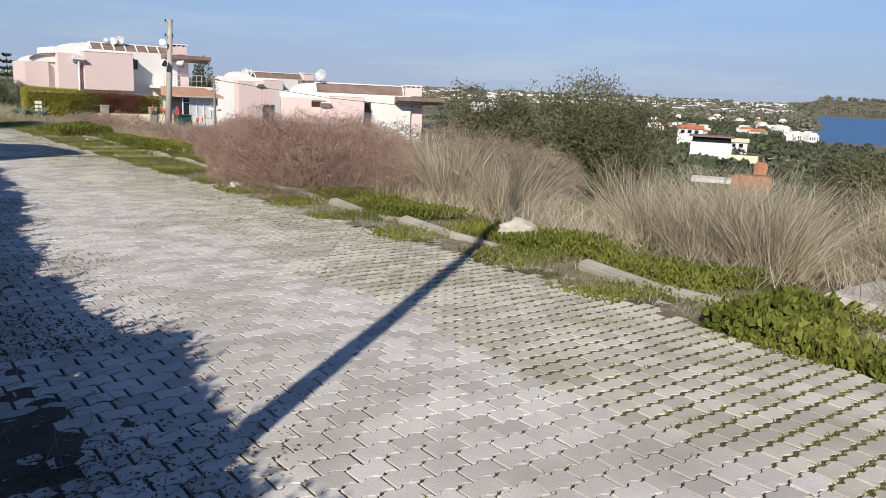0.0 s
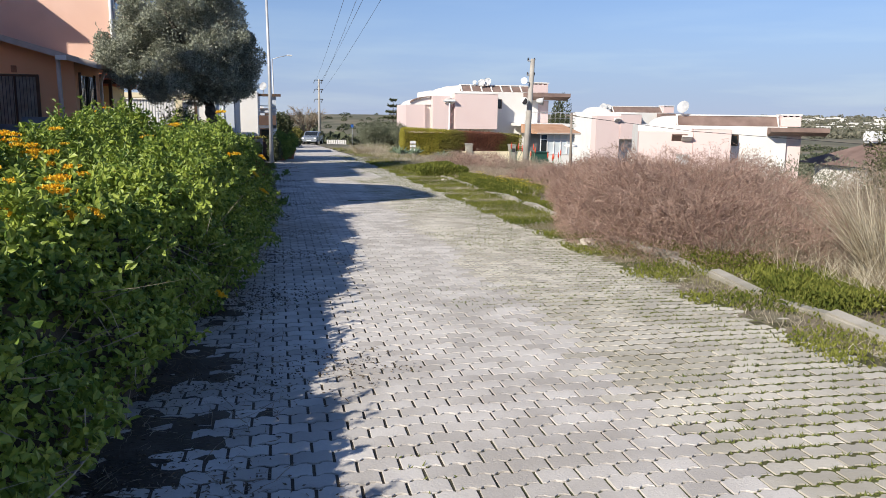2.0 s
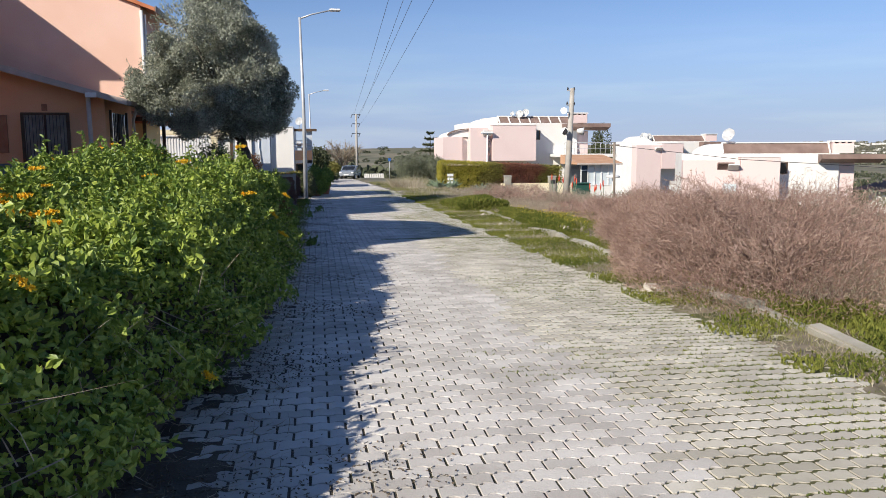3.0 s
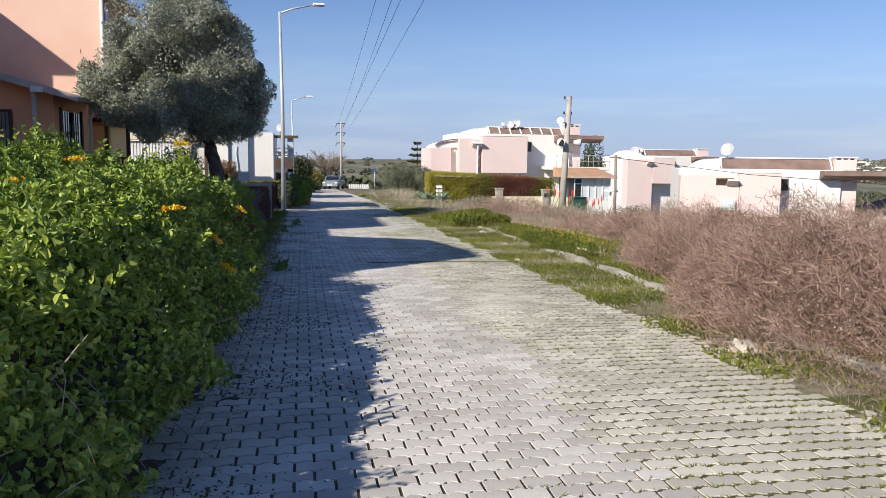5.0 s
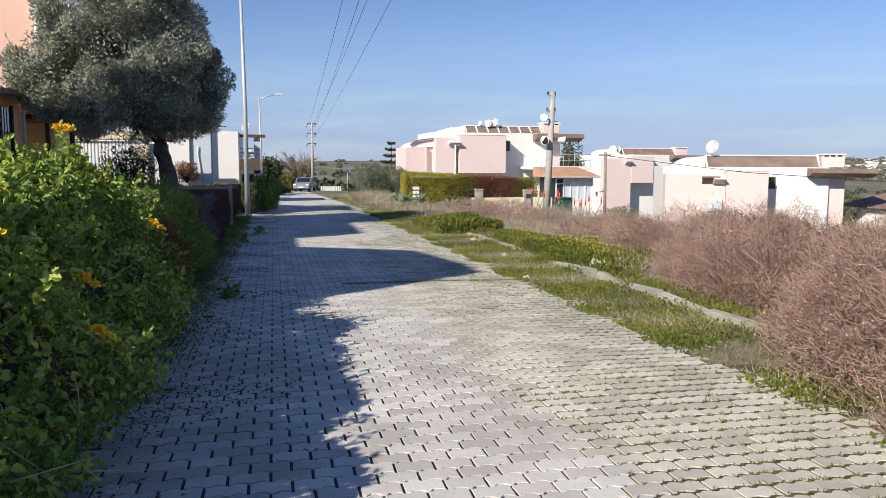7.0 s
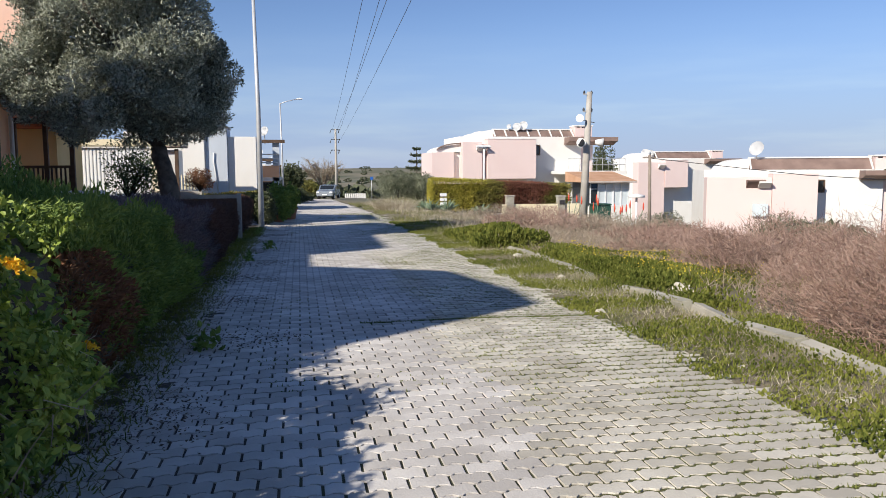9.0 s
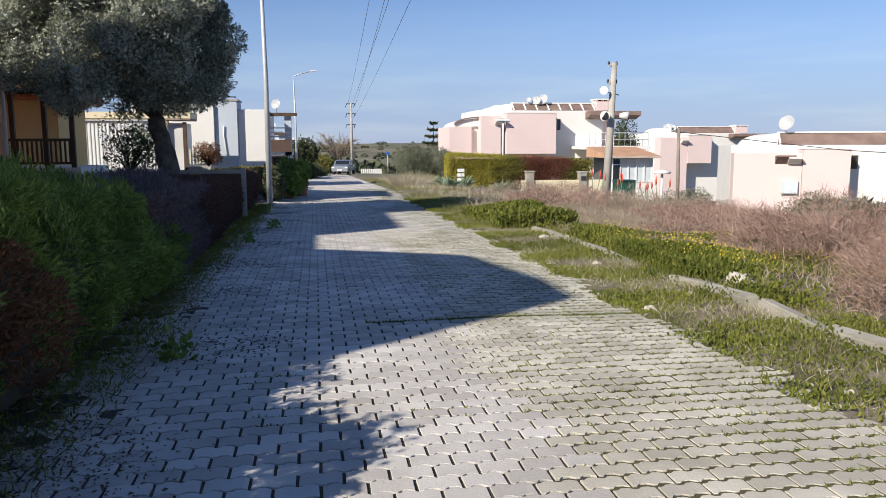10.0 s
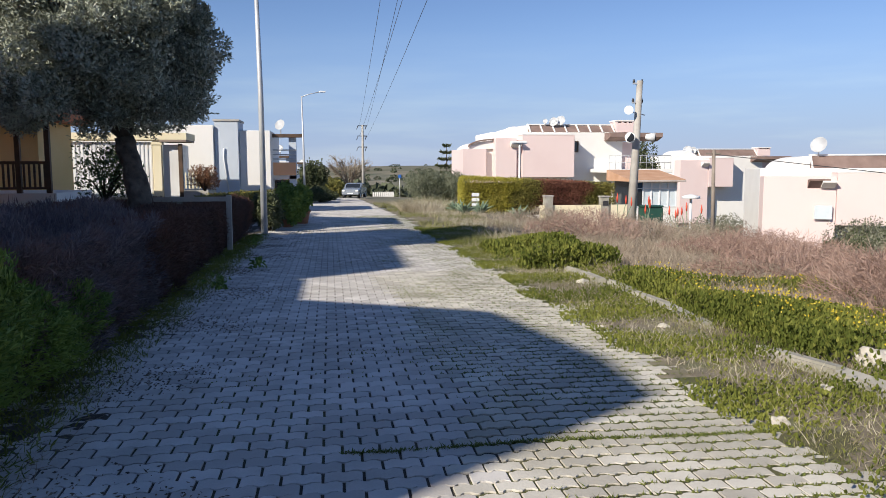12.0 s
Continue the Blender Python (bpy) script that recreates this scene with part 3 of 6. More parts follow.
def lantana():
    edge = ([-6, 1.0, 3.2, 6.7, 10, 15], [-1.35, -1.3, -0.66, -0.38, 0.05, 0.1])
    # Raised at its unseen near end to lengthen the shadow over the pavers.
    ob, q, nrm = hedge("lantana_hedge", "dense green lantana hedge with clusters of orange flowers along the kerb", -5.0, 15.8, -1.9, 0.72, 1.22, M["lantana"], 225000, 0.05, 0.035, 0.27, 0.3, lean=0.4, edge=edge, rise=([2.5, 4, 5.5, 8, 11, 14], [1.35, 1.03, 0.93, 0.88, 1.04, 1.18]))
    y = q[:, 1] + 5.2
    # shoots that stand out of the clipped shape
    m = 1500
    s = rng.choice(np.flatnonzero(q[:, 2] > 0.45), m, replace=False)
    way = nrm[s] * 0.7 + rng.normal(size=(m, 3)) * 0.35 + [0, 0, 0.5]
    pts = np.concatenate([q[s] + unit(way) * f for f in np.linspace(0.04, 0.2, 10)])
    turns = np.concatenate([unit(way) * 0.5 + rng.normal(size=(m, 3)) * 0.8 for _ in range(10)])
    part("shoot_growth", leaves("shoot_growth", pts, turns, 0.05, 0.034), M["lantana"], ob)
    d = rng.choice(np.flatnonzero((q[:, 2] < 0.75) & (y > 3)), 700, replace=False)
    part("dry_stem_tangle", blades("dry_stem_tangle", q[d] + nrm[d] * 0.03, nrm[d] * 0.4 + rng.normal(size=(700, 3)) * 0.8, 0.28, 0.006), M["twig_grey"], ob, "dry bare stems among the leaves")["kind"] = "stuff"
    top = np.flatnonzero((q[:, 2] - -0.0135 * q[:, 1] > 0.95) & (y < 9.5) & (y > 2.5) & (bumps(q, 1.3, 2.0) > -0.1))
    far = np.flatnonzero((q[:, 2] > 0.6) & (y > 9.5))
    side = np.flatnonzero((q[:, 2] < 0.9) & (y > 4) & (q[:, 0] > 0.6))
    for k in [*rng.choice(top, 250, replace=False), *rng.choice(far, 26, replace=False), *rng.choice(side, 10, replace=False)]:
        c = new("flower_head", FLOWERS[k % 4])
        c.parent = ob
        tilt = 0.5 * nrm[k] + [0, 0, 0.6]
        c.matrix_local = Matrix.Translation(q[k] + nrm[k] * 0.1 + [0, 0, 0.06]) @ Vector(tilt).to_track_quat("Z", "Y").to_matrix().to_4x4() @ Matrix.Scale(random.uniform(0.7, 1.2), 4)


def shrub(name, label, category, at, size, material, count, length, width, stems=14, flat=0.5, twig_mat=None, droop=0.25, leaf=False, seed=1, tips=0):
    """A loose shrub: bare limbs from the base and many fine twigs or leaves in an uneven crown."""
    local = np.random.default_rng(seed)
    ob = thing(name, label, category, (at[0], at[1], gz(*at) - 0.03))
    bm = bmesh.new()
    ends = []
    for _ in range(stems):
        a, e = local.uniform(0, 2 * math.pi), local.uniform(0.3, 1.0)
        tip = Vector((math.cos(a) * size[0] * e * 0.8, math.sin(a) * size[1] * e * 0.8, size[2] * local.uniform(0.5, 0.85) * (1.15 - flat * e)))
        mid = tip * 0.5 + Vector((local.normal(0, 0.08), local.normal(0, 0.08), 0.12 * size[2]))
        base = Vector((local.normal(0, 0.12) * size[0], local.normal(0, 0.12) * size[1], 0))
        tube([base, mid, tip], [0.018, 0.012, 0.005], 5, bm, cap=False)
        ends += [mid, tip]
    part("branchwork", bm, twig_mat or material, ob)
    a, rad = local.uniform(0, 2 * math.pi, count), np.sqrt(local.uniform(0, 1, count))
    h = local.uniform(0, 1, count) ** 0.75
    dome = np.sqrt(np.maximum(1 - (rad * 0.92) ** 2, 0.05))
    p = np.c_[np.cos(a) * rad * size[0], np.sin(a) * rad * size[1], h * dome * size[2] * 0.9]
    lump = bumps(p, 3.2 / max(size[2], 0.5), seed * 1.7)
    fine_lump = bumps(p, 7.5 / max(size[2], 0.5), seed * 2.9)
    p[:, 2] *= 1 + 0.28 * lump + 0.16 * fine_lump
    keep = (lump + 0.6 * fine_lump + local.normal(0, 0.3, count)) > -0.4
    p = p[keep]
    out = np.c_[p[:, 0] / size[0], p[:, 1] / size[1], 0.8 + 0 * p[:, 0]] + local.normal(size=p.shape) * 0.75
    if tips:
        k = local.choice(len(p), min(tips, len(p)), replace=False)
        part("seed_fluff", leaves("seed_fluff", p[k] + unit(out[k]) * length * 0.7, local.normal(size=(len(k), 3)), 0.022, 0.016), M["seed"], ob)
    fn = leaves if leaf else blades
    part("crown", fn("crown", p, out, length, width) if leaf else blades("crown", p, out, length, width, droop), material, ob)
    return ob


def tuft(name, label, at, radius, height, material, count, width=0.006, lean=0.5, seed=1, droop=0.35):
    """A clump of grass blades from one crown."""
    local = np.random.default_rng(seed)
    ob = thing(name, label, "grass", (at[0], at[1], gz(*at) - 0.02))
    a, rad = local.uniform(0, 2 * math.pi, count), np.sqrt(local.uniform(0, 1, count))
    p = np.c_[np.cos(a) * rad * radius, np.sin(a) * rad * radius, 0 * a]
    way = np.c_[np.cos(a) * rad * lean, np.sin(a) * rad * lean, 1 + 0 * a] + local.normal(size=p.shape) * 0.12
    part("growth", blades("growth", p, way, height, width, droop, 3), material, ob)
    return ob


def scatter(name, label, category, material, count, where, length, width, leaf=False, up=1.0, droop=0.3, spread=0.45):
    """Uncountable low growth, over the places that where() returns as x, y."""
    x, y = where(count)
    z = ground_z(x, y) - 0.03
    road_part = (x > ROAD_L) & (x < 5.6)
    z = np.where(road_part, road_z(x, y) - 0.006, z)
    p = np.c_[x, y, z]
    n = len(p)
    way = np.c_[rng.normal(0, spread, n), rng.normal(0, spread, n), up + 0 * x]
    if leaf:
        p[:, 2] += rng.uniform(0, 1, n) ** 1.5 * leaf * (0.6 + 0.5 * bumps(p, 1.3))
        me = leaves(name, p, way, length, width)
    else:
        me = blades(name, p, way, length, width, droop)
    return tagged(part(name, me, material), label, category, kind="stuff")


def area(x0, x1, y0, y1, patch=0.0, scale=1.2, seed=0.0):
    def where(n):
        x, y = rng.uniform(x0, x1, n), rng.uniform(y0, y1, n)
        if patch is not None:
            m = bumps(np.c_[x, y, 0 * x], scale, seed) + rng.normal(0, 0.15, n) > patch
            x, y = x[m], y[m]
        return x, y
    return where


lantana()
hedge("thuja_hedge", "green thuja hedge with a browned dead patch", 15.5, 19.5, -1.0, 0.62, 1.12, M["thuja"], 62000, 0.055, 0.016, 0.26, 0.2, 0.5, rise=([15, 17, 19], [1.24, 1.1, 0.95]),
      extra=(lambda q: (np.abs(q[:, 1] + 1.3 + 0.4 * (q[:, 2] - 0.5)) < 0.42 + 0.3 * bumps(q, 3)) & (q[:, 2] < 1.0), M["thuja_dead"]))
hedge("thuja_hedge", "low green end of the thuja hedge", 19.4, 20.9, -0.6, 0.6, 0.55, M["thuja"], 15000, 0.055, 0.016, 0.22, 0.15, 0.5)
hedge("dry_hedge", "dried purplish grey hedge with a rusty patch", 19.7, 25.3, -1.0, 0.5, 0.98, M["thuja_dry"], 52000, 0.085, 0.011, 0.2, 0.12, 0.5,
      extra=(lambda q: (q[:, 1] > 0.9 + 0.8 * bumps(q, 2.4)) & (q[:, 0] > 0.2), M["thuja_rust"]))
hedge("dry_hedge", "dried purplish brown clipped hedge", 25.4, 29.7, -0.9, 0.42, 0.92, M["thuja_rust"], 28000, 0.06, 0.012, 0.09, 0.1, 0.5)
hedge("dry_hedge", "dried dark brown clipped hedge beside the lamp post", 30.2, 33.8, -0.7, 0.5, 0.9, M["thuja_rust"], 20000, 0.06, 0.012, 0.09, 0.1, 0.5)
hedge("low_hedge", "dark trimmed hedge along the plot", 24.0, 33.0, -3.2, -1.2, 0.95, M["thuja_rust"], 20000, 0.06, 0.014, 0.08, 0.1, 0.5)


# ---- olive tree ----
def olive_tree(at):
    ob = thing("olive_tree", "old olive tree with a gnarled trunk and a dense grey-green crown", "tree", (*at, gz(*at) - 0.05))
    bm = bmesh.new()
    trunk = [(0.12, 0, 0), (0.08, 0, 0.35), (0.12, 0.02, 0.8), (0.0, 0, 1.35), (-0.08, 0.05, 1.85)]
    tube(trunk, [0.33, 0.24, 0.2, 0.19, 0.17], 18, bm)
    bmesh.ops.subdivide_edges(bm, edges=[e for e in bm.edges if abs(e.verts[0].co.z - e.verts[1].co.z) > 0.2], cuts=5)
    for v in bm.verts:
        v.co += Vector((noise.noise(v.co * 4), noise.noise(v.co * 4 + Vector((5, 0, 0))), 0)) * 0.07 + Vector((noise.noise(v.co * 11), noise.noise(v.co * 11 + Vector((5, 0, 0))), 0)) * 0.035
    part("trunk", bm, M["bark"], ob)
    local = np.random.default_rng(3)
    tips = []
    for k in range(11):
        a = k * 2.4
        e = 0.5 + 0.5 * local.uniform()
        tip = Vector((-0.75 + math.cos(a) * 1.75 * e, math.sin(a) * 1.75 * e, 2.9 + 2.3 * local.uniform()))
        mid = Vector(trunk[-1]) * 0.5 + tip * 0.5 + Vector((0, 0, 0.3))
        part("limb", tube([trunk[-1], mid, tip], [0.11, 0.07, 0.025], 6), M["bark"], ob)
        tips.append(tip)
    balls = [(t, local.uniform(0.7, 0.95), 3600) for t in tips]
    for c, r in (((-2.4, 0, 3.1), 0.8), ((-2.7, 0.2, 3.5), 0.75), ((0.7, 0, 2.9), 0.7), ((0.75, 0.1, 3.5), 0.7), ((0.4, -0.3, 2.7), 0.65), ((-1.7, -0.5, 2.9), 0.7), ((-1.0, 0, 5.1), 1.0), ((-0.3, 0, 4.6), 1.05), ((-2.0, 0, 4.2), 0.9), ((-0.6, -0.8, 3.3), 0.9), ((-0.2, -0.9, 2.9), 0.7), ((-1.0, -1.0, 3.0), 0.75), ((0.2, -0.9, 3.2), 0.75), ((-0.6, 0, 5.9), 0.8), ((-0.5, 0.1, 6.4), 0.5), ((-1.4, -0.3, 2.45), 0.5), ((-0.5, -0.4, 2.4), 0.5), ((0.5, -0.2, 2.45), 0.45)):
        balls.append((Vector(c), r, 3600))
    # small dense sprays of foliage that break up the outline
    for c, r, _ in list(balls):
        for _ in range(6):
            d = unit(local.normal(size=(1, 3)))[0]
            balls.append((c + Vector(d * r * 0.95), local.uniform(0.2, 0.42), 11500))
    pts, ways, faces = [], [], []
    for c, r, dense in balls:
        n = int(dense * r * r)
        d = unit(local.normal(size=(n, 3)))
        rad = r * (0.45 + 0.55 * local.uniform(0, 1, (n, 1)) ** 0.4) * (1 + 0.25 * bumps(d * 2.2 + np.array(c), 1.6)[:, None])
        p = np.array(c) + d * rad
        keep = (bumps(p, 3.4, 1.0) + local.normal(0, 0.3, n) > -0.62) & (p[:, 2] > 1.85)
        pts.append(p[keep])
        ways.append((0.5 * d + local.normal(size=(n, 3)) * 0.7 + [0, 0, 0.45])[keep])
        faces.append((d + [0, 0, 0.3])[keep])
    pts, ways, faces = np.concatenate(pts), np.concatenate(ways), np.concatenate(faces)
    # shoots that stick out
    k = local.choice(len(pts), 900)
    for s in range(7):
        pts = np.concatenate([pts, pts[k] + unit(ways[k]) * 0.04 * (s + 1)])
        ways = np.concatenate([ways, ways[k] + local.normal(size=(900, 3)) * 0.6])
        faces = np.concatenate([faces, faces[k]])
    part("crown", leaves("crown", pts, ways, 0.085, 0.036, face=faces), M["olive"], ob)
    return ob


olive_tree((-1.05, 28.7))


# ---- verge ----
def kerb_run():
    ob = thing("kerb", "half-buried worn concrete kerb stones along the verge", "kerb", kind="structure")
    bm = box(-0.07, 0.07, -0.47, 0.47, -0.1, 0.1, 0.02)
    me = bpy.data.meshes.new("kerb_stone")
    bm.to_mesh(me)
    bm.free()
    me.materials.append(M["kerb"])
    y = 2.4
    while y < 30:
        x = float(np.interp(y, [9, 15, 22, 30], [5.5, 5.88, 6.03, 6.03]))
        if (y > 20.9 and random.random() < 0.45) or 4.4 < y < 6.0 or y < 3.2:
            y += 0.97
            continue
        st = new("kerb_stone", me)
        st.parent = ob
        st.matrix_world = pose(x + random.uniform(-0.03, 0.03), y, gz(2.0, y) - 0.055 + random.uniform(-0.03, 0.02), random.uniform(-4, 4), random.uniform(-14, 14), random.uniform(-6, 6))
        y += random.choice((0.97, 0.97, 1.0))
    return ob


kerb_run()


def rock(name, label, at, size, material, seed, squash=0.7):
    bm = bmesh.new()
    bmesh.ops.create_icosphere(bm, subdivisions=3, radius=size)
    for v in bm.verts:
        n = v.co.normalized()
        v.co *= 1 + 0.45 * noise.noise(n * 1.6 + Vector((seed, 0, 0))) + 0.15 * noise.noise(n * 5 + Vector((0, seed, 0)))
        v.co.z *= squash
    ob = part(name, bm, material)
    zroad = gz(2.0, at[1]) if at[0] < 6 else gz(*at)
    ob.matrix_world = pose(*at, zroad + size * squash * 0.35 - 0.04, 0, 0, seed * 40)
    return tagged(ob, label, "rock")


rock("rock", "white broken lump of limestone on the verge", (6.15, 6.35), 0.24, M["rock"], 1.0)


# ---- lamp posts, pylon, wires ----
def street_lamp(y, x=0.72, label="tall galvanised street lamp with a short arm"):
    ob = thing("street_lamp", label, "street lamp", (x, y, gz(2.0, y) - 0.03), group="street lamps")
    part("base", box(-0.17, 0.17, -0.17, 0.17, 0, 0.05, 0.008), M["concrete"], ob)
    part("mast", tube([(0, 0, 0), (0, 0, 3.5), (-0.06, 0, 7.0)], [0.085, 0.065, 0.045], 12), M["steel"], ob)
    part("arm", tube([(-0.06, 0, 6.95), (0.4, 0, 7.12), (1.1, 0, 7.28)], [0.035, 0.03, 0.028], 8), M["steel"], ob)
    part("lamp_head", box(1.05, 1.52, -0.09, 0.09, 7.24, 7.35, 0.04), M["plastic_white"], ob)
    return ob


for lamp_y in (34.3, 66.0):
    street_lamp(lamp_y)
street_lamp(1.75, -0.35)


def utility_pole():
    at = (15.75, 47.4)
    ob = thing("utility_pole", "leaning concrete utility pole with floodlights and a small dish", "utility pole", (*at, gz(*at)))
    h = 4.95 - gz(*at)
    part("mast", tube([(0, 0, -0.1), (0.28, 0, h)], [0.22, 0.13], 10), M["concrete"], ob)
    for z, l in ((h - 0.12, 0.3), (h - 0.95, 0.32)):
        b = part("bracket", box(0.26 - l, 0.26 + l * 0.5, -0.05, 0.05, z - 0.04, z + 0.04, 0.01), M["steel"], ob)
        for dx in (-l + 0.04, l * 0.4):
            part("insulator", tube([(0.26 + dx, 0, z), (0.26 + dx, 0, z + 0.1), (0.26 + dx, 0, z + 0.18)], [0.05, 0.06, 0.03], 8), M["iron"], b)
    for dx, dy in ((-0.5, -0.45), (0.75, -0.2)):
        f = part("floodlight", tube([(0.2 + dx * 0.5, dy * 0.3, h - 2.45), (0.2 + dx, dy, h - 2.5)], [0.1, 0.24], 12), M["plastic_white"], ob)
        part("lens", tube([(0.2 + dx, dy, h - 2.5), (0.2 + dx * 1.02, dy * 1.02, h - 2.5)], [0.2, 0.2], 12), M["dark_glass"], f)
    part("arm", tube([(-0.2, 0, h - 1.35), (0.55, 0, h - 1.5)], 0.025, 6), M["steel"], ob)
    part("dish", tube([(-0.24, -0.1, h - 1.32), (-0.3, -0.24, h - 1.3)], [0.05, 0.2], 14), M["plastic_white"], ob)
    return ob


utility_pole()


def pylon():
    at = (6.05, 100.0)
    zb = gz(*at)
    ob = thing("power_pylon", "slim concrete power pole with three crossarms of insulators", "pylon", (*at, zb))
    h = 5.75 - zb
    part("mast", tube([(0, 0, 0), (0, 0, h)], [0.17, 0.11], 8), M["concrete"], ob)
    for z in (h - 0.1, h - 1.2, h - 2.4):
        arm = part("crossarm", box(-0.25, 0.5, -0.05, 0.05, z - 0.05, z + 0.05), M["iron"], ob)
        for dx in (-0.5, 0.42):
            part("insulator", tube([(dx * 0.6, 0, z), (dx, -0.1, z), (dx - 0.15, -0.12, z - 0.4)], 0.05, 6), M["iron"], arm)


pylon()


def wires():
    for x1, z1, x0, z0 in ((5.7, 5.6, 2.8, 8.6), (6.5, 5.5, 3.15, 8.6), (5.7, 4.5, 3.75, 8.3), (6.5, 4.4, 4.4, 8.3)):
        pts = []
        for k in range(25):
            f = k / 24
            y = 100 - f * 110
            pts.append((x1 + (x0 - x1) * f, y, z1 + (z0 - z1) * f - 2.2 * f * (1 - f)))
        ob = part("power_line", tube(pts, 0.009, 4), M["iron"])
        tagged(ob, "thin black overhead power cable above the street", "cable", group="overhead power lines")


wires()


# ---- villas ----
def window(parent, name, x0, x1, z0, z1, y, bars=0, frame_mat=None, pane_mat=None, mullions=0):
    """A window set on a wall that faces down the y axis: pane, frame pieces and bars."""
    w = part(name, box(x0, x1, y - 0.03, y + 0.03, z0, z1), pane_mat or M["dark_glass"], parent)
    fm = frame_mat or M["timber"]
    for a, b, c, d in ((x0 - 0.05, x0 + 0.03, z0, z1), (x1 - 0.03, x1 + 0.05, z0, z1), (x0 - 0.05, x1 + 0.05, z1 + 0.002, z1 + 0.07), (x0 - 0.05, x1 + 0.05, z0 - 0.07, z0 - 0.002)):
        part("frame", box(a, b, y - 0.08, y + 0.04, c, d), fm, w)
    for k in range(mullions):
        xx = x0 + (x1 - x0) * (k + 1) / (mullions + 1)
        part("mullion", box(xx - 0.03, xx + 0.03, y - 0.07, y + 0.02, z0, z1), fm, w)
    for k in range(bars):
        xx = x0 + (x1 - x0) * (k + 1) / (bars + 1)
        part("bar", tube([(xx, y - 0.11, z0), (xx, y - 0.11, z1)], 0.011, 5), M["iron"], w)
    return w


def dish(parent, at, r, turn):
    bm = bmesh.new()
    rings = []
    for i in range(5):
        rr = r * i / 4
        rings.append([bm.verts.new((rr * math.cos(a), -0.25 * r * (i / 4) ** 2, rr * math.sin(a))) for a in (2 * math.pi * k / 16 for k in range(16))] if i else [bm.verts.new((0, 0, 0))])
    for k in range(16):
        bm.faces.new((rings[0][0], rings[1][k], rings[1][(k + 1) % 16]))
    for a, b in zip(rings[1:], rings[2:]):
        for k in range(16):
            bm.faces.new((a[k], b[k], b[(k + 1) % 16], a[(k + 1) % 16]))
    bmesh.ops.solidify(bm, geom=bm.faces[:], thickness=0.02)
    bmesh.ops.transform(bm, matrix=pose(*at, -20, 0, turn), verts=bm.verts)
    d = part("satellite_dish", bm, M["plastic_white"], parent)
    part("bracket", tube([(at[0], at[1] + 0.05, at[2]), (at[0], at[1] + 0.15, at[2] - r - 0.35)], 0.03, 6), M["steel"], d)


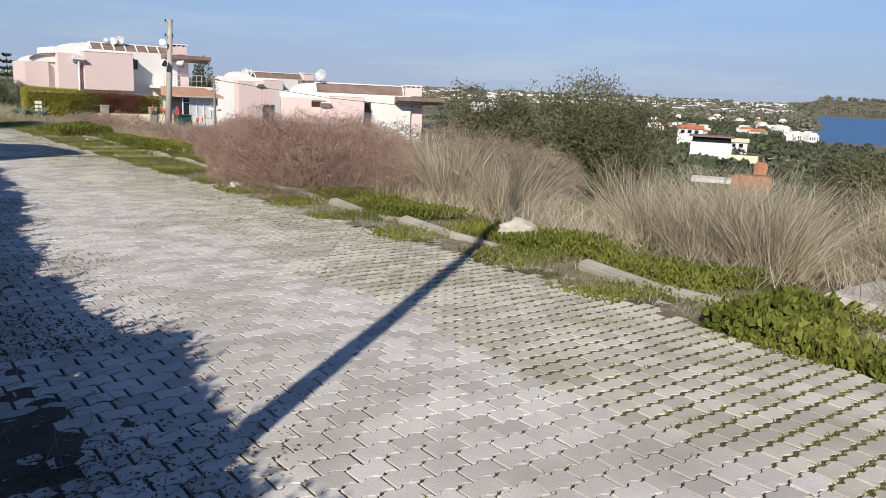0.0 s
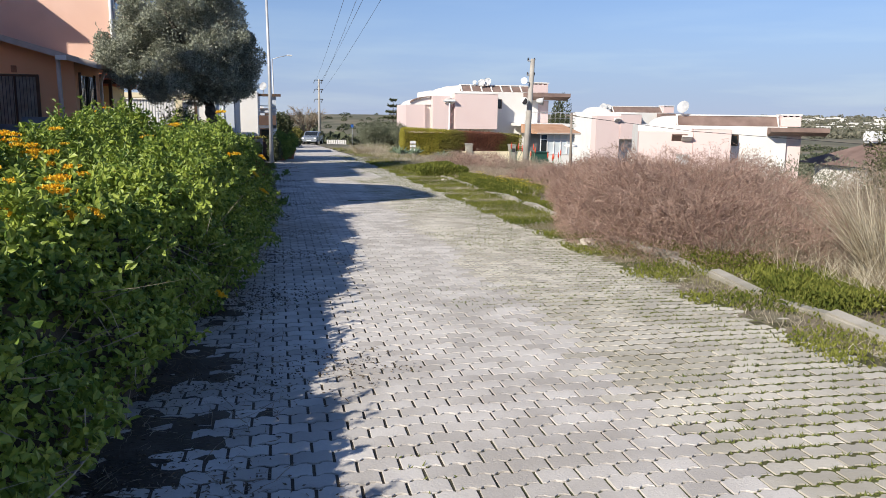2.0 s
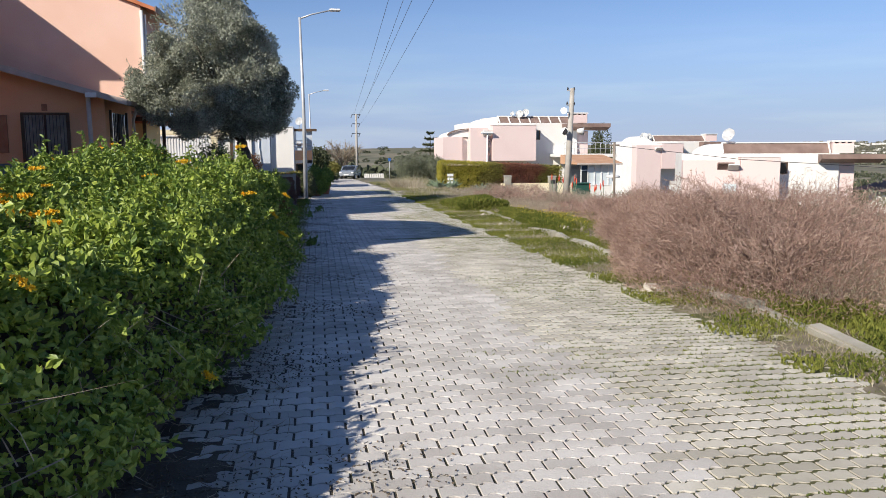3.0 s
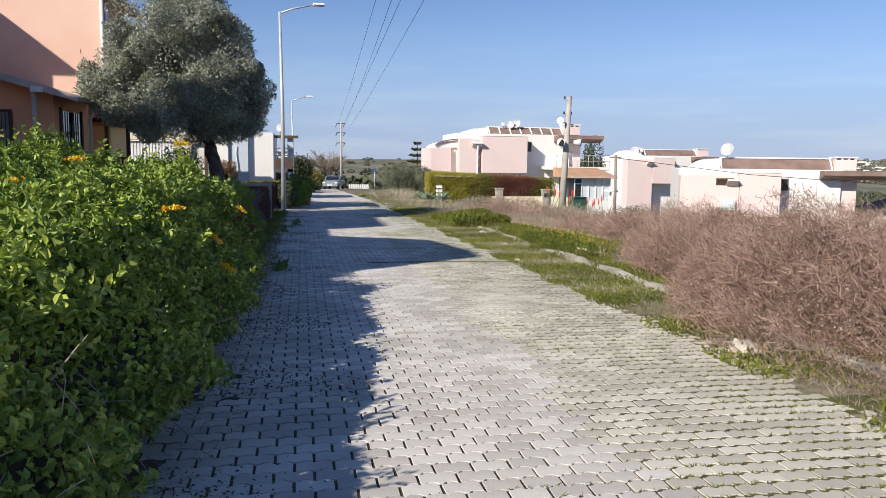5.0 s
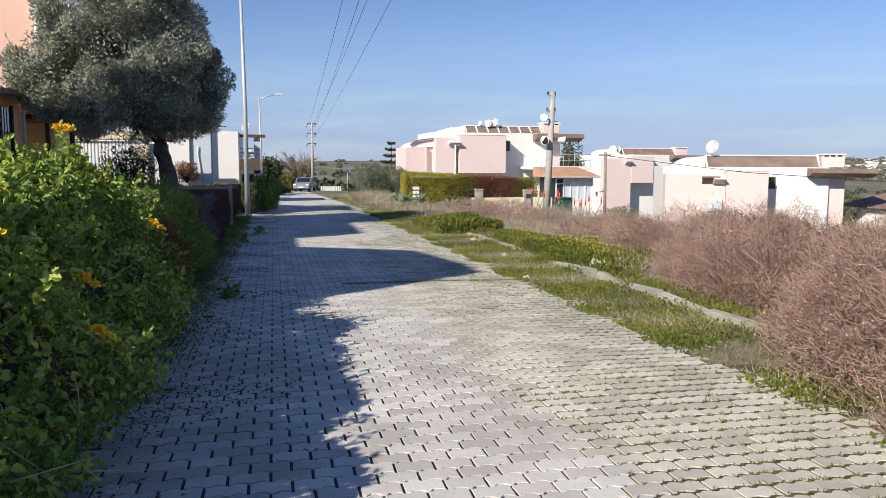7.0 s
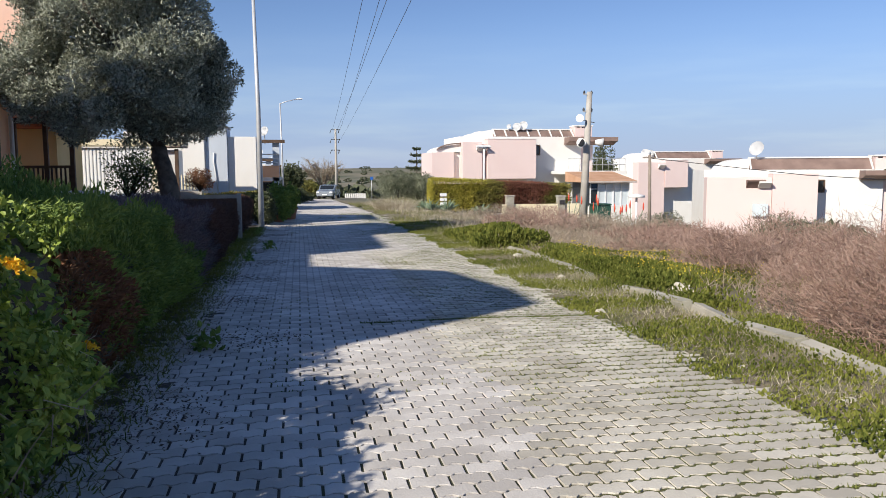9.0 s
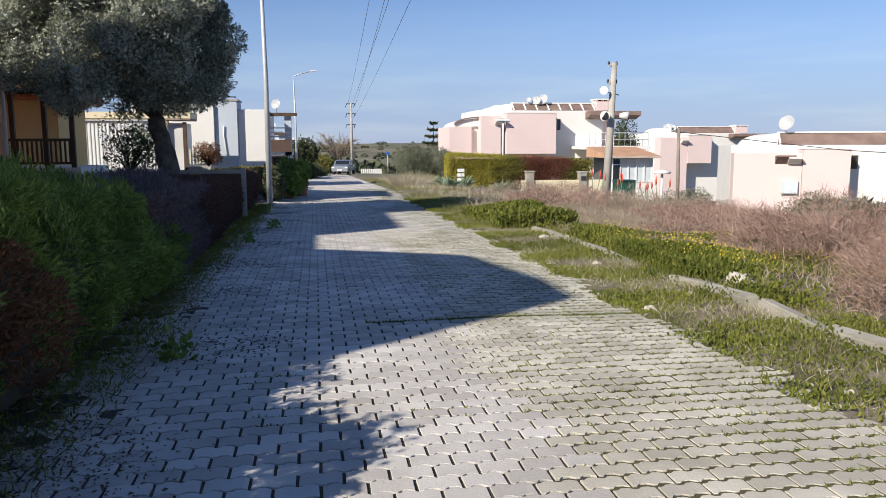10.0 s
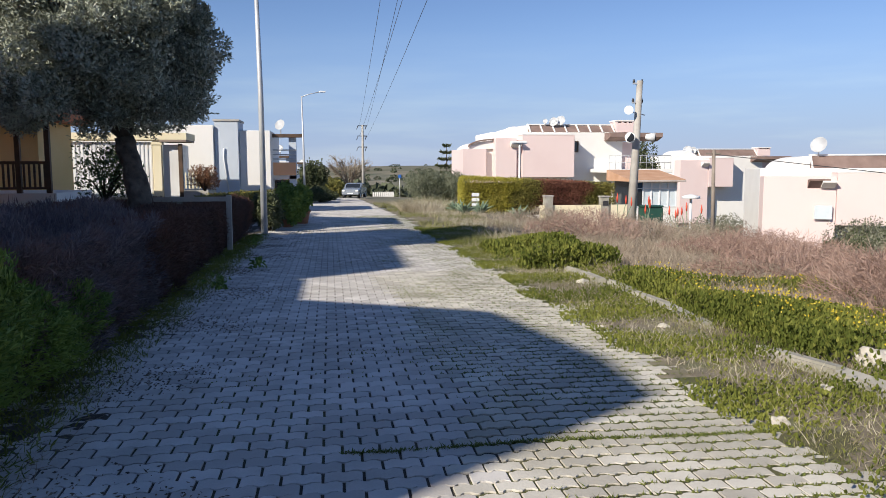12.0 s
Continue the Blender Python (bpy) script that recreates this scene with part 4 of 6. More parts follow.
def villa(label, at, turn=0, block=(-5.9, -3.45), bay=(-2.8, 0.0), wing=True, depth=8.0, right=4.3, base=-4.0, roof_h=4.25, dishes=((-2.1, 4.6, 0.36), (-1.4, 4.55, 0.42), (-0.8, 4.65, 0.42)), porch=True, ribs=8):
    """A white and pink villa with a vaulted roof, boxed bays, a canopy and a chimney. Its bay's right front edge stands at the origin."""
    ob = thing("villa", label, "house", at, turn)
    left = block[0]
    part("wall", box(left, right, 1.6, depth, base, 3.72, 0.03), M["white"], ob)
    body = part("bay", box(bay[0], bay[1], 0, 1.59, 0.39, 3.46, 0.02), M["pink"], ob)
    part("parapet", box(bay[0] - 0.03, bay[1] + 0.03, -0.03, 1.59, 3.462, 3.53), M["white"], body)
    part("bay", box(block[0], block[1], 0.1, 1.59, base + 0.5, 3.24, 0.02), M["pink"], ob)
    if bay[0] - block[1] > 0.3:
        part("recess", box(block[1] + 0.02, bay[0] - 0.02, 0.6, 1.59, base, 3.1), M["pink"], ob)
        for z in (0.9, 1.6, 2.3):
            part("pipe", tube([((block[1] + bay[0]) / 2, 0.55, z - 0.5), ((block[1] + bay[0]) / 2 + 0.1, 0.5, z)], 0.05, 6), M["concrete"], ob)
    part("hood", prism([(-0.55, 2.9), (0.0, 2.55), (0.0, 3.0), (-0.55, 3.0)], "x", bay[0] - 0.9, bay[0] - 0.15), M["white"], ob)
    if wing:
        part("wing", box(left - 2.3, left - 0.55, 0.8, depth - 2, base, 2.46, 0.02), M["pink"], ob)
        part("wing_recess", box(left - 0.54, left - 0.01, 1.2, depth - 2, base, 2.44), M["white"], ob)
        arch = [(left - 1.9, 2.47)] + [(left - 1.9 + 2.0 * (1 - math.cos(radians(d))), 2.47 + 0.62 * math.sin(radians(d))) for d in range(10, 91, 10)] + [(left + 0.1, 2.47)]
        part("wing_roof", prism(arch, "y", 1.0, depth - 2.2), M["white"], ob)
        edge = [(x, z + 0.02) for x, z in arch[1:-1]] + [(x, z + 0.12) for x, z in arch[1:-1]][::-1]
        part("roof_edge", prism(edge, "y", 0.8, 1.2), M["brown_tile"], ob)
    # vaulted roof
    x0, x1 = left + 1.2, right - 0.55
    rise = roof_h - 3.45
    prof = [(x0, 3.46)] + [(x0 + 1.7 * (1 - math.cos(radians(d))), 3.46 + rise * math.sin(radians(d))) for d in range(10, 91, 10)] + [(x1, roof_h), (x1, 3.46)]
    roof = part("roof", prism(prof, "y", 2.4, depth - 0.2), M["white"], ob)
    prof2 = [(x0 - 0.3 + (p - x0) * 0.5, 3.46 + (q - 3.46) * 0.85) for p, q in prof[:10]] + [(x0 + 1.9, 3.46)]
    part("dome", prism(prof2, "y", 1.7, 2.39), M["white"], roof)
    strip = prism([(1.62, 3.73), (2.38, 3.73), (2.38, roof_h + 0.02)], "x", x0 + 1.75, x1 - 0.05)
    part("roof_slope", strip, M["brown_tile"], roof, "brown sheet slope between white ribs")
    for k in range(ribs):
        u = x0 + 1.75 + (x1 - x0 - 1.85) * k / (ribs - 1)
        part("rib", prism([(1.55, 3.73), (1.66, 3.73), (2.45, roof_h + 0.02), (2.45, roof_h + 0.09), (2.3, roof_h + 0.09)], "x", u - 0.05, u + 0.05), M["white"], roof)
    part("ridge_trim", box(x0 + 1.7, x1, 2.3, 2.6, roof_h + 0.03, roof_h + 0.12), M["white"], roof)
    ch = part("chimney", box(right - 0.5, right + 0.95, 1.7, 3.0, 3.73, 4.45, 0.02), M["pink"], ob)
    for k in range(4):
        part("pier", box(right - 0.5 + 0.43 * k, right - 0.36 + 0.43 * k, 1.7, 3.0, 4.45, 4.56), M["pink"], ch)
    part("cap", box(right - 0.55, right + 1.0, 1.65, 3.05, 4.56, 4.66), M["white"], ch)
    part("canopy", prism([(0.4, 3.35), (0.4, 3.66), (4.0, 3.66), (4.0, 3.2), (1.4, 3.05)], "x", right - 1.45, right + 2.66), M["brown_tile"], ob, "dark brown canopy slab")
    part("tower", box(right + 0.01, right + 1.1, 1.9, 6, base, 3.04), M["pink"], ob)
    if porch:
        part("balcony_slab", box(right - 2.6, right + 2.2, -2.4, 1.58, 0.72, 0.98, 0.02), M["white"], ob)
        rail = part("balcony_rail", tube([(right - 2.5, -2.3, 1.95), (right + 2.1, -2.3, 1.95)], 0.03, 6), M["steel"], ob)
        part("lower_rail", tube([(right - 2.5, -2.3, 1.45), (right + 2.1, -2.3, 1.45)], 0.02, 6), M["steel"], rail)
        for k in range(11):
            u = right - 2.5 + 0.46 * k
            part("baluster", tube([(u, -2.3, 0.98), (u, -2.3, 1.95)], 0.02, 5), M["steel"], rail)
    window(ob, "window", 0.2, 0.75, 2.3, 3.0, 1.6)
    for u, z, r in dishes:
        dish(ob, (u, 2.2, z), r, -35)
    return ob


villa("white and pink villa with vaulted roof and dark canopy", (20.13, 69.0, 0.0), block=(-5.85, -4.3), bay=(-3.9, 0.0), dishes=((-1.6, 4.55, 0.2), (-0.95, 4.5, 0.36), (-0.4, 4.6, 0.38)))
c_villa = villa("pale pink villa with a vaulted roof and one large dish", (34.1, 54.4, -2.68), -22, block=(-6.7, -2.72), bay=(-2.7, 0.0), wing=False, roof_h=4.45, dishes=((-3.3, 5.1, 0.5),), porch=False, ribs=2)
part("hood", prism([(-0.5, 3.0), (0.1, 2.55), (0.1, 3.05), (-0.5, 3.1)], "x", -4.3, -3.2), M["brown_tile"], c_villa)
part("slatted_frame", box(-3.9, -2.95, -0.12, -0.02, 0.75, 1.55), M["pale_blind"], c_villa)
villa("pale pink villa with a vaulted roof behind its neighbour", (45.4, 92.0, -1.45), 0, block=(-6.0, -2.82), wing=False, roof_h=4.4, dishes=((-4.2, 4.3, 0.5), (-3.6, 4.3, 0.4)), porch=False, ribs=2)


# ---- conservatory, garden wall and clipped hedge before the villa ----
def conservatory():
    ob = thing("conservatory", "glazed garden room with white blinds and an orange tiled roof", "garden room", (21.1, 60.0, -1.5))
    part("base_wall", box(0, 2.75, 0, 3.5, -1.0, 0.15), M["white"], ob)
    for k in range(6):
        part("post", box(0.55 * k - 0.035, 0.55 * k + 0.035, -0.04, 0.04, 0.15, 1.72), M["plastic_white"], ob)
    for z in (0.17, 1.3, 1.69):
        part("rail", box(0.036, 2.71, -0.03, 0.02, z - 0.03, z + 0.03), M["plastic_white"], ob)
    for k in range(5):
        part("pane", box(0.55 * k + 0.036, 0.55 * k + 0.514, 0.022, 0.04, 0.15, 1.72), M["dark_glass"] if k == 0 else M["pale_blind"], ob)
    part("side_pane", box(-0.02, 0.02, 0.05, 3.4, 0.15, 1.72), M["dark_glass"], ob)
    roof = part("roof", prism([(-0.5, 1.74), (-0.5, 1.86), (3.6, 2.45), (3.6, 1.74)], "x", -0.5, 3.1), M["pale_tile"], ob, "pale orange tiled roof")
    part("gutter", box(-0.5, 3.1, -0.6, -0.502, 1.72, 1.84, 0.02), M["fascia"], roof)
    return ob


conservatory()


def villa_hedge():
    """A clipped hedge, yellow-green at one end and red-brown at the other."""
    ob = thing("clipped_hedge", "clipped hedge, yellow-green at one end and rust brown along the rest", "hedge", (9.6, 56.0, -1.3))
    # Filler box, dark for the shade inside the hedge.
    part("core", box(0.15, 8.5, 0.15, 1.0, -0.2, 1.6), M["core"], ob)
    n = 26000
    x = rng.uniform(0, 8.65, n)
    pick = rng.uniform(size=n)
    top = 1.86 - 0.05 * x
    y = np.where(pick < 0.62, 0.0, np.where(pick < 0.85, rng.uniform(0, 1.1, n), rng.uniform(0, 1.1, n)))
    z = np.where(pick < 0.62, rng.uniform(0, 1, n) * top, np.where(pick < 0.85, top, rng.uniform(0, 1, n) * top))
    x = np.where(pick > 0.85, 0.0, x)
    p = np.c_[x, y, z] + rng.normal(0, 0.05, (n, 3))
    p[:, 1] += 0.06 * bumps(p, 4)
    way = rng.normal(size=(n, 3)) * 0.6 + np.c_[(pick > 0.85) * -1.0, (pick < 0.62) * -1.0, (pick > 0.62) * 0.8 + 0.2]
    tone = x + 0.6 * bumps(p, 1.6) + rng.normal(0, 0.25, n)
    for name, m in (("villa_yellow", tone < 3.0), ("villa_olive", ((tone >= 3.0) & (tone < 4.2)) | (tone > 7.2)), ("villa_rust", (tone >= 4.2) & (tone <= 7.2))):
        part("foliage", leaves("foliage", p[m], way[m], 0.12, 0.06), M[name], ob)
    return ob


M["villa_yellow"] = mat("yellow_green_leaf", (0.36, 0.33, 0.045), (0.52, 0.46, 0.09), 1, 20, 0.7, 0.0, vary=0.8, through_light=0.2)
M["villa_olive"] = mat("dull_green_leaf", (0.16, 0.16, 0.035), (0.32, 0.28, 0.07), 1, 20, 0.7, 0.0, vary=0.8, through_light=0.2)
M["villa_rust"] = mat("rust_leaf", (0.17, 0.06, 0.04), (0.3, 0.13, 0.08), 1, 20, 0.7, 0.0, vary=0.8, through_light=0.2)
villa_hedge()


def garden_wall():
    ob = thing("garden_wall", "low cream garden wall with stone posts before the villa", "wall", (13.4, 54.0, -2.05))
    part("wall", box(0, 5.2, 0, 0.2, -0.4, 1.18, 0.01), M["cream"], ob)
    for u, h in ((0.45, 1.65), (3.55, 1.6)):
        post = part("post", box(u - 0.22, u + 0.22, -0.12, 0.32, -0.4, h, 0.02), M["kerb"], ob)
        part("cap", box(u - 0.26, u + 0.26, -0.16, 0.36, h + 0.002, h + 0.06), M["concrete"], post)
    part("house_number_plate", box(3.4, 3.7, -0.15, -0.13, 1.15, 1.4), M["iron"], ob)
    return ob


garden_wall()
for gx, gy, gzv in ((10.0, 54.5, -0.9),):
    ob = thing("house_sign", "small white slatted sign at the end of the hedge", "sign", (gx, gy, gzv - 0.5))
    for k in range(3):
        part("slat", box(-0.2, 0.2, -0.03, 0.03, 0.5 + 0.26 * k, 0.68 + 0.26 * k, 0.01), M["plastic_white"], ob)
    part("post", box(-0.04, 0.04, 0.03, 0.08, 0, 1.2), M["iron"], ob)


# ---- orange house ----
def orange_house():
    ob = thing("orange_house", "two-storey peach and orange house with a timber porch roof", "house", (-5.0, 28.0, 0.0))
    part("ground_floor", prism([(-9, -0.5), (0, -0.5), (0, 3.02), (-9, 5.54)], "y", 0.0, 3.35), M["orange"], ob, "orange rendered ground floor")
    # Unseen block, added only to put the orange front into shade.
    part("unseen_shade_block", box(-9, -4.3, -5.6, -1.9, -0.5, 6.7), M["peach"], ob)
    part("upper_floor", prism([(-9, 2.95), (0.46, 2.95), (0.46, 6.25), (-4.27, 8.0), (-9, 6.25)], "y", 3.37, 6.6), M["peach"], ob, "peach rendered upper storey")
    wing = part("upper_wing", box(-9, -4.55, 0.6, 3.36, 3.1, 6.9), M["peach"], ob)
    part("eave", box(-9.3, -4.2, 0.3, 3.36, 6.92, 7.04), M["soffit"], wing)
    part("balcony", box(-4.54, -4.0, 1.0, 2.6, 4.0, 4.9), M["timber"], wing)
    part("rear_ground_floor", box(-9, -1.6, 3.37, 6.6, -0.5, 2.94), M["orange"], ob)
    w = part("upper_window", box(0.465, 0.485, 4.2, 5.4, 3.9, 5.3), M["dark_glass"], ob)
    part("frame", box(0.462, 0.5, 4.1, 4.19, 3.8, 5.4), M["timber"], w)
    # the lower roof falls towards the road, with a boarded fascia and a gutter
    porch = part("lower_roof", prism([(-9.0, 5.55), (0.75, 2.82), (0.75, 2.9), (-9.0, 5.66)], "y", -0.55, 3.36), M["soffit"], ob)
    part("fascia", prism([(-9.0, 5.5), (0.78, 2.76), (0.78, 2.93), (-9.0, 5.7)], "y", -0.6, -0.552), M["fascia"], porch, "pale weathered fascia board")
    part("gutter", prism([(0.76, 2.76), (0.88, 2.76), (0.9, 2.88), (0.76, 2.88)], "y", -0.6, 3.5), M["soffit"], porch)
    part("gutter_end", box(-0.35, -0.05, -0.66, -0.602, 2.98, 3.12, 0.01), M["plastic_white"], porch)
    part("downpipe", tube([(0.5, 3.3, 6.1), (0.5, 3.3, 3.75), (0.45, 3.2, 3.5), (0.25, 3.1, 2.9), (0.08, 3.2, 2.5), (0.08, 3.2, 0.3)], 0.055, 8), M["plastic_white"], ob)
    part("upper_pipe", tube([(0.56, 3.5, 6.0), (0.56, 3.5, 3.8)], 0.045, 8), M["plaster_grey"], ob)
    roof = part("roof", prism([(0.95, 6.08), (0.95, 6.2), (-4.27, 8.14), (-9.4, 6.2), (-9.4, 6.08), (-4.27, 8.02)], "y", 3.2, 7.0), M["tile"], ob)
    part("eave_board", prism([(0.96, 6.05), (1.0, 6.05), (1.0, 6.24), (0.96, 6.24)], "y", 3.18, 7.02), M["soffit"], roof)
    window(ob, "barred_window", -2.28, -1.05, 1.08, 2.5, 0.0, bars=12, mullions=1, pane_mat=M["curtain"])
    part("shutter", box(-3.1, -2.72, -0.06, 0.0, 1.4, 2.5), M["terracotta"], ob)
    vent = part("vent", box(-1.75, -1.6, -0.03, 0.0, 2.62, 2.82), M["terracotta"], ob)
    side = part("side_window", box(0.002, 0.03, 0.5, 2.4, 1.35, 2.6), M["dark_glass"], ob)
    for a, b, c, d in ((0.42, 0.5, 1.27, 2.68), (2.4, 2.48, 1.27, 2.68), (1.41, 1.49, 1.35, 2.6)):
        part("frame", box(0.003, 0.07, a, b, c, d), M["timber"], side)
    for k in range(9):
        part("bar", tube([(0.09, 0.65 + 0.2 * k, 1.35), (0.09, 0.65 + 0.2 * k, 2.6)], 0.012, 5), M["iron"], side)
    part("porch_post", tube([(-0.3, -0.42, -0.2), (-0.34, -0.42, 3.05)], 0.065, 8), M["fascia"], ob)
    return ob


orange_house()


def stone_garden_wall():
    """A stepped garden wall clad with rows of blue-grey stone."""
    ob = thing("stone_wall", "garden wall clad in blue-grey split stone", "wall", (-5.0, 25.6, 0.0))
    part("backing", box(-8, 1.05, 0.05, 0.3, -0.5, 1.05), M["core"], ob)
    part("pier", box(-0.88, 1.05, 0.05, 0.45, 1.05, 1.33), M["bluestone"], ob)
    local = random.Random(4)
    z = -0.3
    course = bmesh.new()
    while z < 1.05:
        h = 0.11
        x = -8.0
        while x < 1.05:
            l = local.uniform(0.25, 0.6)
            st = part("stone", box(x + 0.004, min(x + l, 1.05) - 0.004, -0.01 - local.uniform(0, 0.03), 0.05, z + 0.004, z + h - 0.004), M["bluestone"], ob) if x > -4.5 and z > 0.2 else None
            if st is None:
                box(x + 0.004, min(x + l, 1.05) - 0.004, -0.02, 0.05, z + 0.004, z + h - 0.004, 0, course)
            x += l
        z += h
    tagged(part("stone_courses", course, M["bluestone"], ob), kind="stuff")
    part("coping", box(-8, -0.9, -0.05, 0.36, 1.052, 1.1, 0.01), M["bluestone"], ob)
    part("letter_box", box(0.0, 0.5, -0.08, 0.05, 1.05, 1.3, 0.01), M["cream"], ob, "cream letter box")
    return ob


stone_garden_wall()


def neighbour_house():
    """The neighbour whose gable throws the large shadow across the road."""
    ob = thing("neighbour_house", "plain peach rendered house with a sloping roof", "house", (-5.0, 11.9, 0.0))
    part("wall", prism([(0, -0.5), (0, 7.2), (1.1, 7.2), (3.5, 6.85), (6.3, 5.2), (6.3, -0.5)], "x", -8, 0), M["peach"], ob)
    part("low_link", box(-8, 0, 6.31, 8.0, -0.5, 5.2), M["peach"], ob)
    part("tall_rear_block", box(-12, -4.4, 4.7, 8.7, -0.5, 9.9), M["peach"], ob)
    return ob


neighbour_house()


# ---- yellow house, veranda and the white garden building ----
def veranda():
    ob = thing("veranda", "dark timber veranda with a balustrade and a lean-to roof", "veranda", (-6.3, 35.6, 0.45))
    part("deck", box(-1.5, 1.7, 0, 3.0, -0.5, 0.1), M["white"], ob)
    for x in (-0.05, 0.8, 1.52):
        part("post", box(x - 0.06, x + 0.06, 0, 0.12, 0.1, 2.15), M["timber"], ob)
    part("top_rail", box(-1.5, 1.5, 0.02, 0.1, 0.84, 0.92), M["timber"], ob)
    part("bottom_rail", box(-1.5, 1.5, 0.03, 0.09, 0.2, 0.26), M["timber"], ob)
    for k in range(24):
        x = -1.45 + 0.125 * k
        part("baluster", box(x - 0.025, x + 0.025, 0.04, 0.08, 0.26, 0.84), M["timber"], ob)
    part("lintel", box(-1.6, 1.65, -0.05, 0.15, 2.15, 2.3), M["timber"], ob)
    part("lean_to_roof", prism([(-1.7, 2.75), (1.95, 2.2), (1.95, 2.28), (-1.7, 2.86)], "y", -0.6, 3.0), M["soffit"], ob)
    return ob


veranda()


def yellow_house():
    ob = thing("yellow_house", "single-storey yellow house with a red tiled roof", "house", (-11.3, 38.8, 0.3))
    part("wall", box(-3, 5.2, 0, 3, -0.5, 2.3), M["yellow_wall"], ob)
    window(ob, "window", 2.6, 3.4, 0.9, 1.9, 0.0, mullions=1)
    roof = part("roof", prism([(-0.5, 2.3), (-0.5, 2.38), (1.6, 3.2), (3.5, 2.38), (3.5, 2.3)], "x", -3.4, 5.7), M["tile"], ob)
    for k in range(40):
        xx = -3.3 + 0.228 * k
        part("tile_course", tube([(xx, -0.5, 2.4), (xx, 1.6, 3.22)], 0.085, 6), M["tile"], roof)
    return ob


yellow_house()


def garden_building():
    """A cream-pillared building closed with white corrugated sheet."""
    ob = thing("garden_building", "cream-pillared garden building closed with white corrugated sheet", "outbuilding", (-8.0, 44.6, 0.1))
    ob.scale = (1.42, 1.0, 1.2)
    for x in (0.0, 2.72):
        p = part("pillar", box(x, x + 0.22, 0, 0.25, -0.3, 1.74, 0.01), M["cream"], ob)
        part("capital", box(x - 0.03, x + 0.25, -0.03, 0.28, 1.62, 1.7), M["cream"], p)
    sheet = part("corrugated_sheet", box(0.222, 2.718, 0.1, 0.14, 0.0, 1.7), M["sheet_white"], ob)
    for k in range(25):
        x = 0.27 + 0.1 * k
        part("rib", prism([(x - 0.03, 0.099), (x - 0.018, 0.075), (x + 0.018, 0.075), (x + 0.03, 0.099)], "z", 0.0, 1.7), M["sheet_white"], sheet)
    part("plinth", box(0.0, 2.95, 0.3, 1.7, -0.3, 0.12), M["concrete"], ob)
    part("end_wall", box(2.95, 3.42, 0.2, 1.7, -0.3, 1.62), M["sheet_white"], ob)
    part("post", box(3.36, 3.46, 0.05, 0.19, -0.3, 1.65), M["timber"], ob)
    part("roof", box(-0.3, 3.6, -0.1, 1.75, 1.77, 1.98), M["cream"], ob)
    part("soffit", box(2.9, 3.59, -0.09, 1.7, 1.71, 1.765), M["soffit"], ob)
    for k in range(5):
        part("baluster", box(3.5 + 0.09 * k, 3.54 + 0.09 * k, 0.1, 0.14, 0.25, 0.75), M["cream"], ob)
    part("terrace", box(3.47, 4.1, 0.0, 2.0, -0.3, 0.2), M["concrete"], ob)
    return ob


garden_building()


# ---- row of white houses ----
def white_house(label, at, s=1.0, tower=True):
    ob = thing("white_house", label, "house", at, group="row of white houses")
    part("wall", box(-4.5, -1.0, -0.05, 7, -0.6, 2.75 * s, 0.02), M["white"], ob)
    part("set_back_wall", box(-7.5, -4.51, 0.6, 7, -0.6, 2.2 * s), M["white"], ob)
    if tower:
        t = part("tower", box(-0.99, 0.0, 0.1, 2.0, -0.6, 2.92 * s, 0.02), M["plaster_grey"], ob, "blue-grey rendered stair tower")
        part("cap", box(-1.03, 0.04, 0.06, 2.04, 2.921 * s, 3.0 * s), M["concrete"], t)
        part("pipe", tube([(-0.45, 0.05, 0), (-0.62, 0.05, 1.4), (-0.6, 0.05, 1.8)], 0.03, 6), M["plastic_white"], t)
    part("side_wall", box(0.01, 1.3, 0.35, 6, -0.6, 2.55 * s, 0.02), M["white"], ob)
    part("balcony_floor", box(1.31, 2.3, 1.6, 5.5, 0.45, 0.62), M["white"], ob)
    part("balcony_panel", box(1.31, 2.3, 1.5, 1.58, 0.63, 1.2), M["orange"], ob, "orange balcony panel")
    for z in (1.35, 1.55, 1.75):
        part("balcony_rail", tube([(1.31, 1.54, z), (2.3, 1.54, z)], 0.03, 6), M["steel"], ob)
    part("pier", box(2.0, 2.32, 1.6, 2.0, -0.6, 2.3 * s), M["plaster_grey"], ob)
    part("pergola_beam", box(1.2, 2.6, 1.4, 1.6, 2.3 * s, 2.45 * s), M["timber"], ob)
    window(ob, "window", 1.4, 1.95, -0.4, 0.35, 1.75)
    dish(ob, (1.6, 2.6, 2.9 * s), 0.25, -30)
    return ob


white_house("white flat-roofed house with a blue-grey stair tower", (-1.4, 48.0, 0.2))
for k, hy in enumerate((62.0, 74.0, 86.0)):
    white_house("white flat-roofed house with dark pergola and balcony", (-2.3 + 0.25 * k, hy, -0.5 - 0.35 * k), 0.98, tower=False)


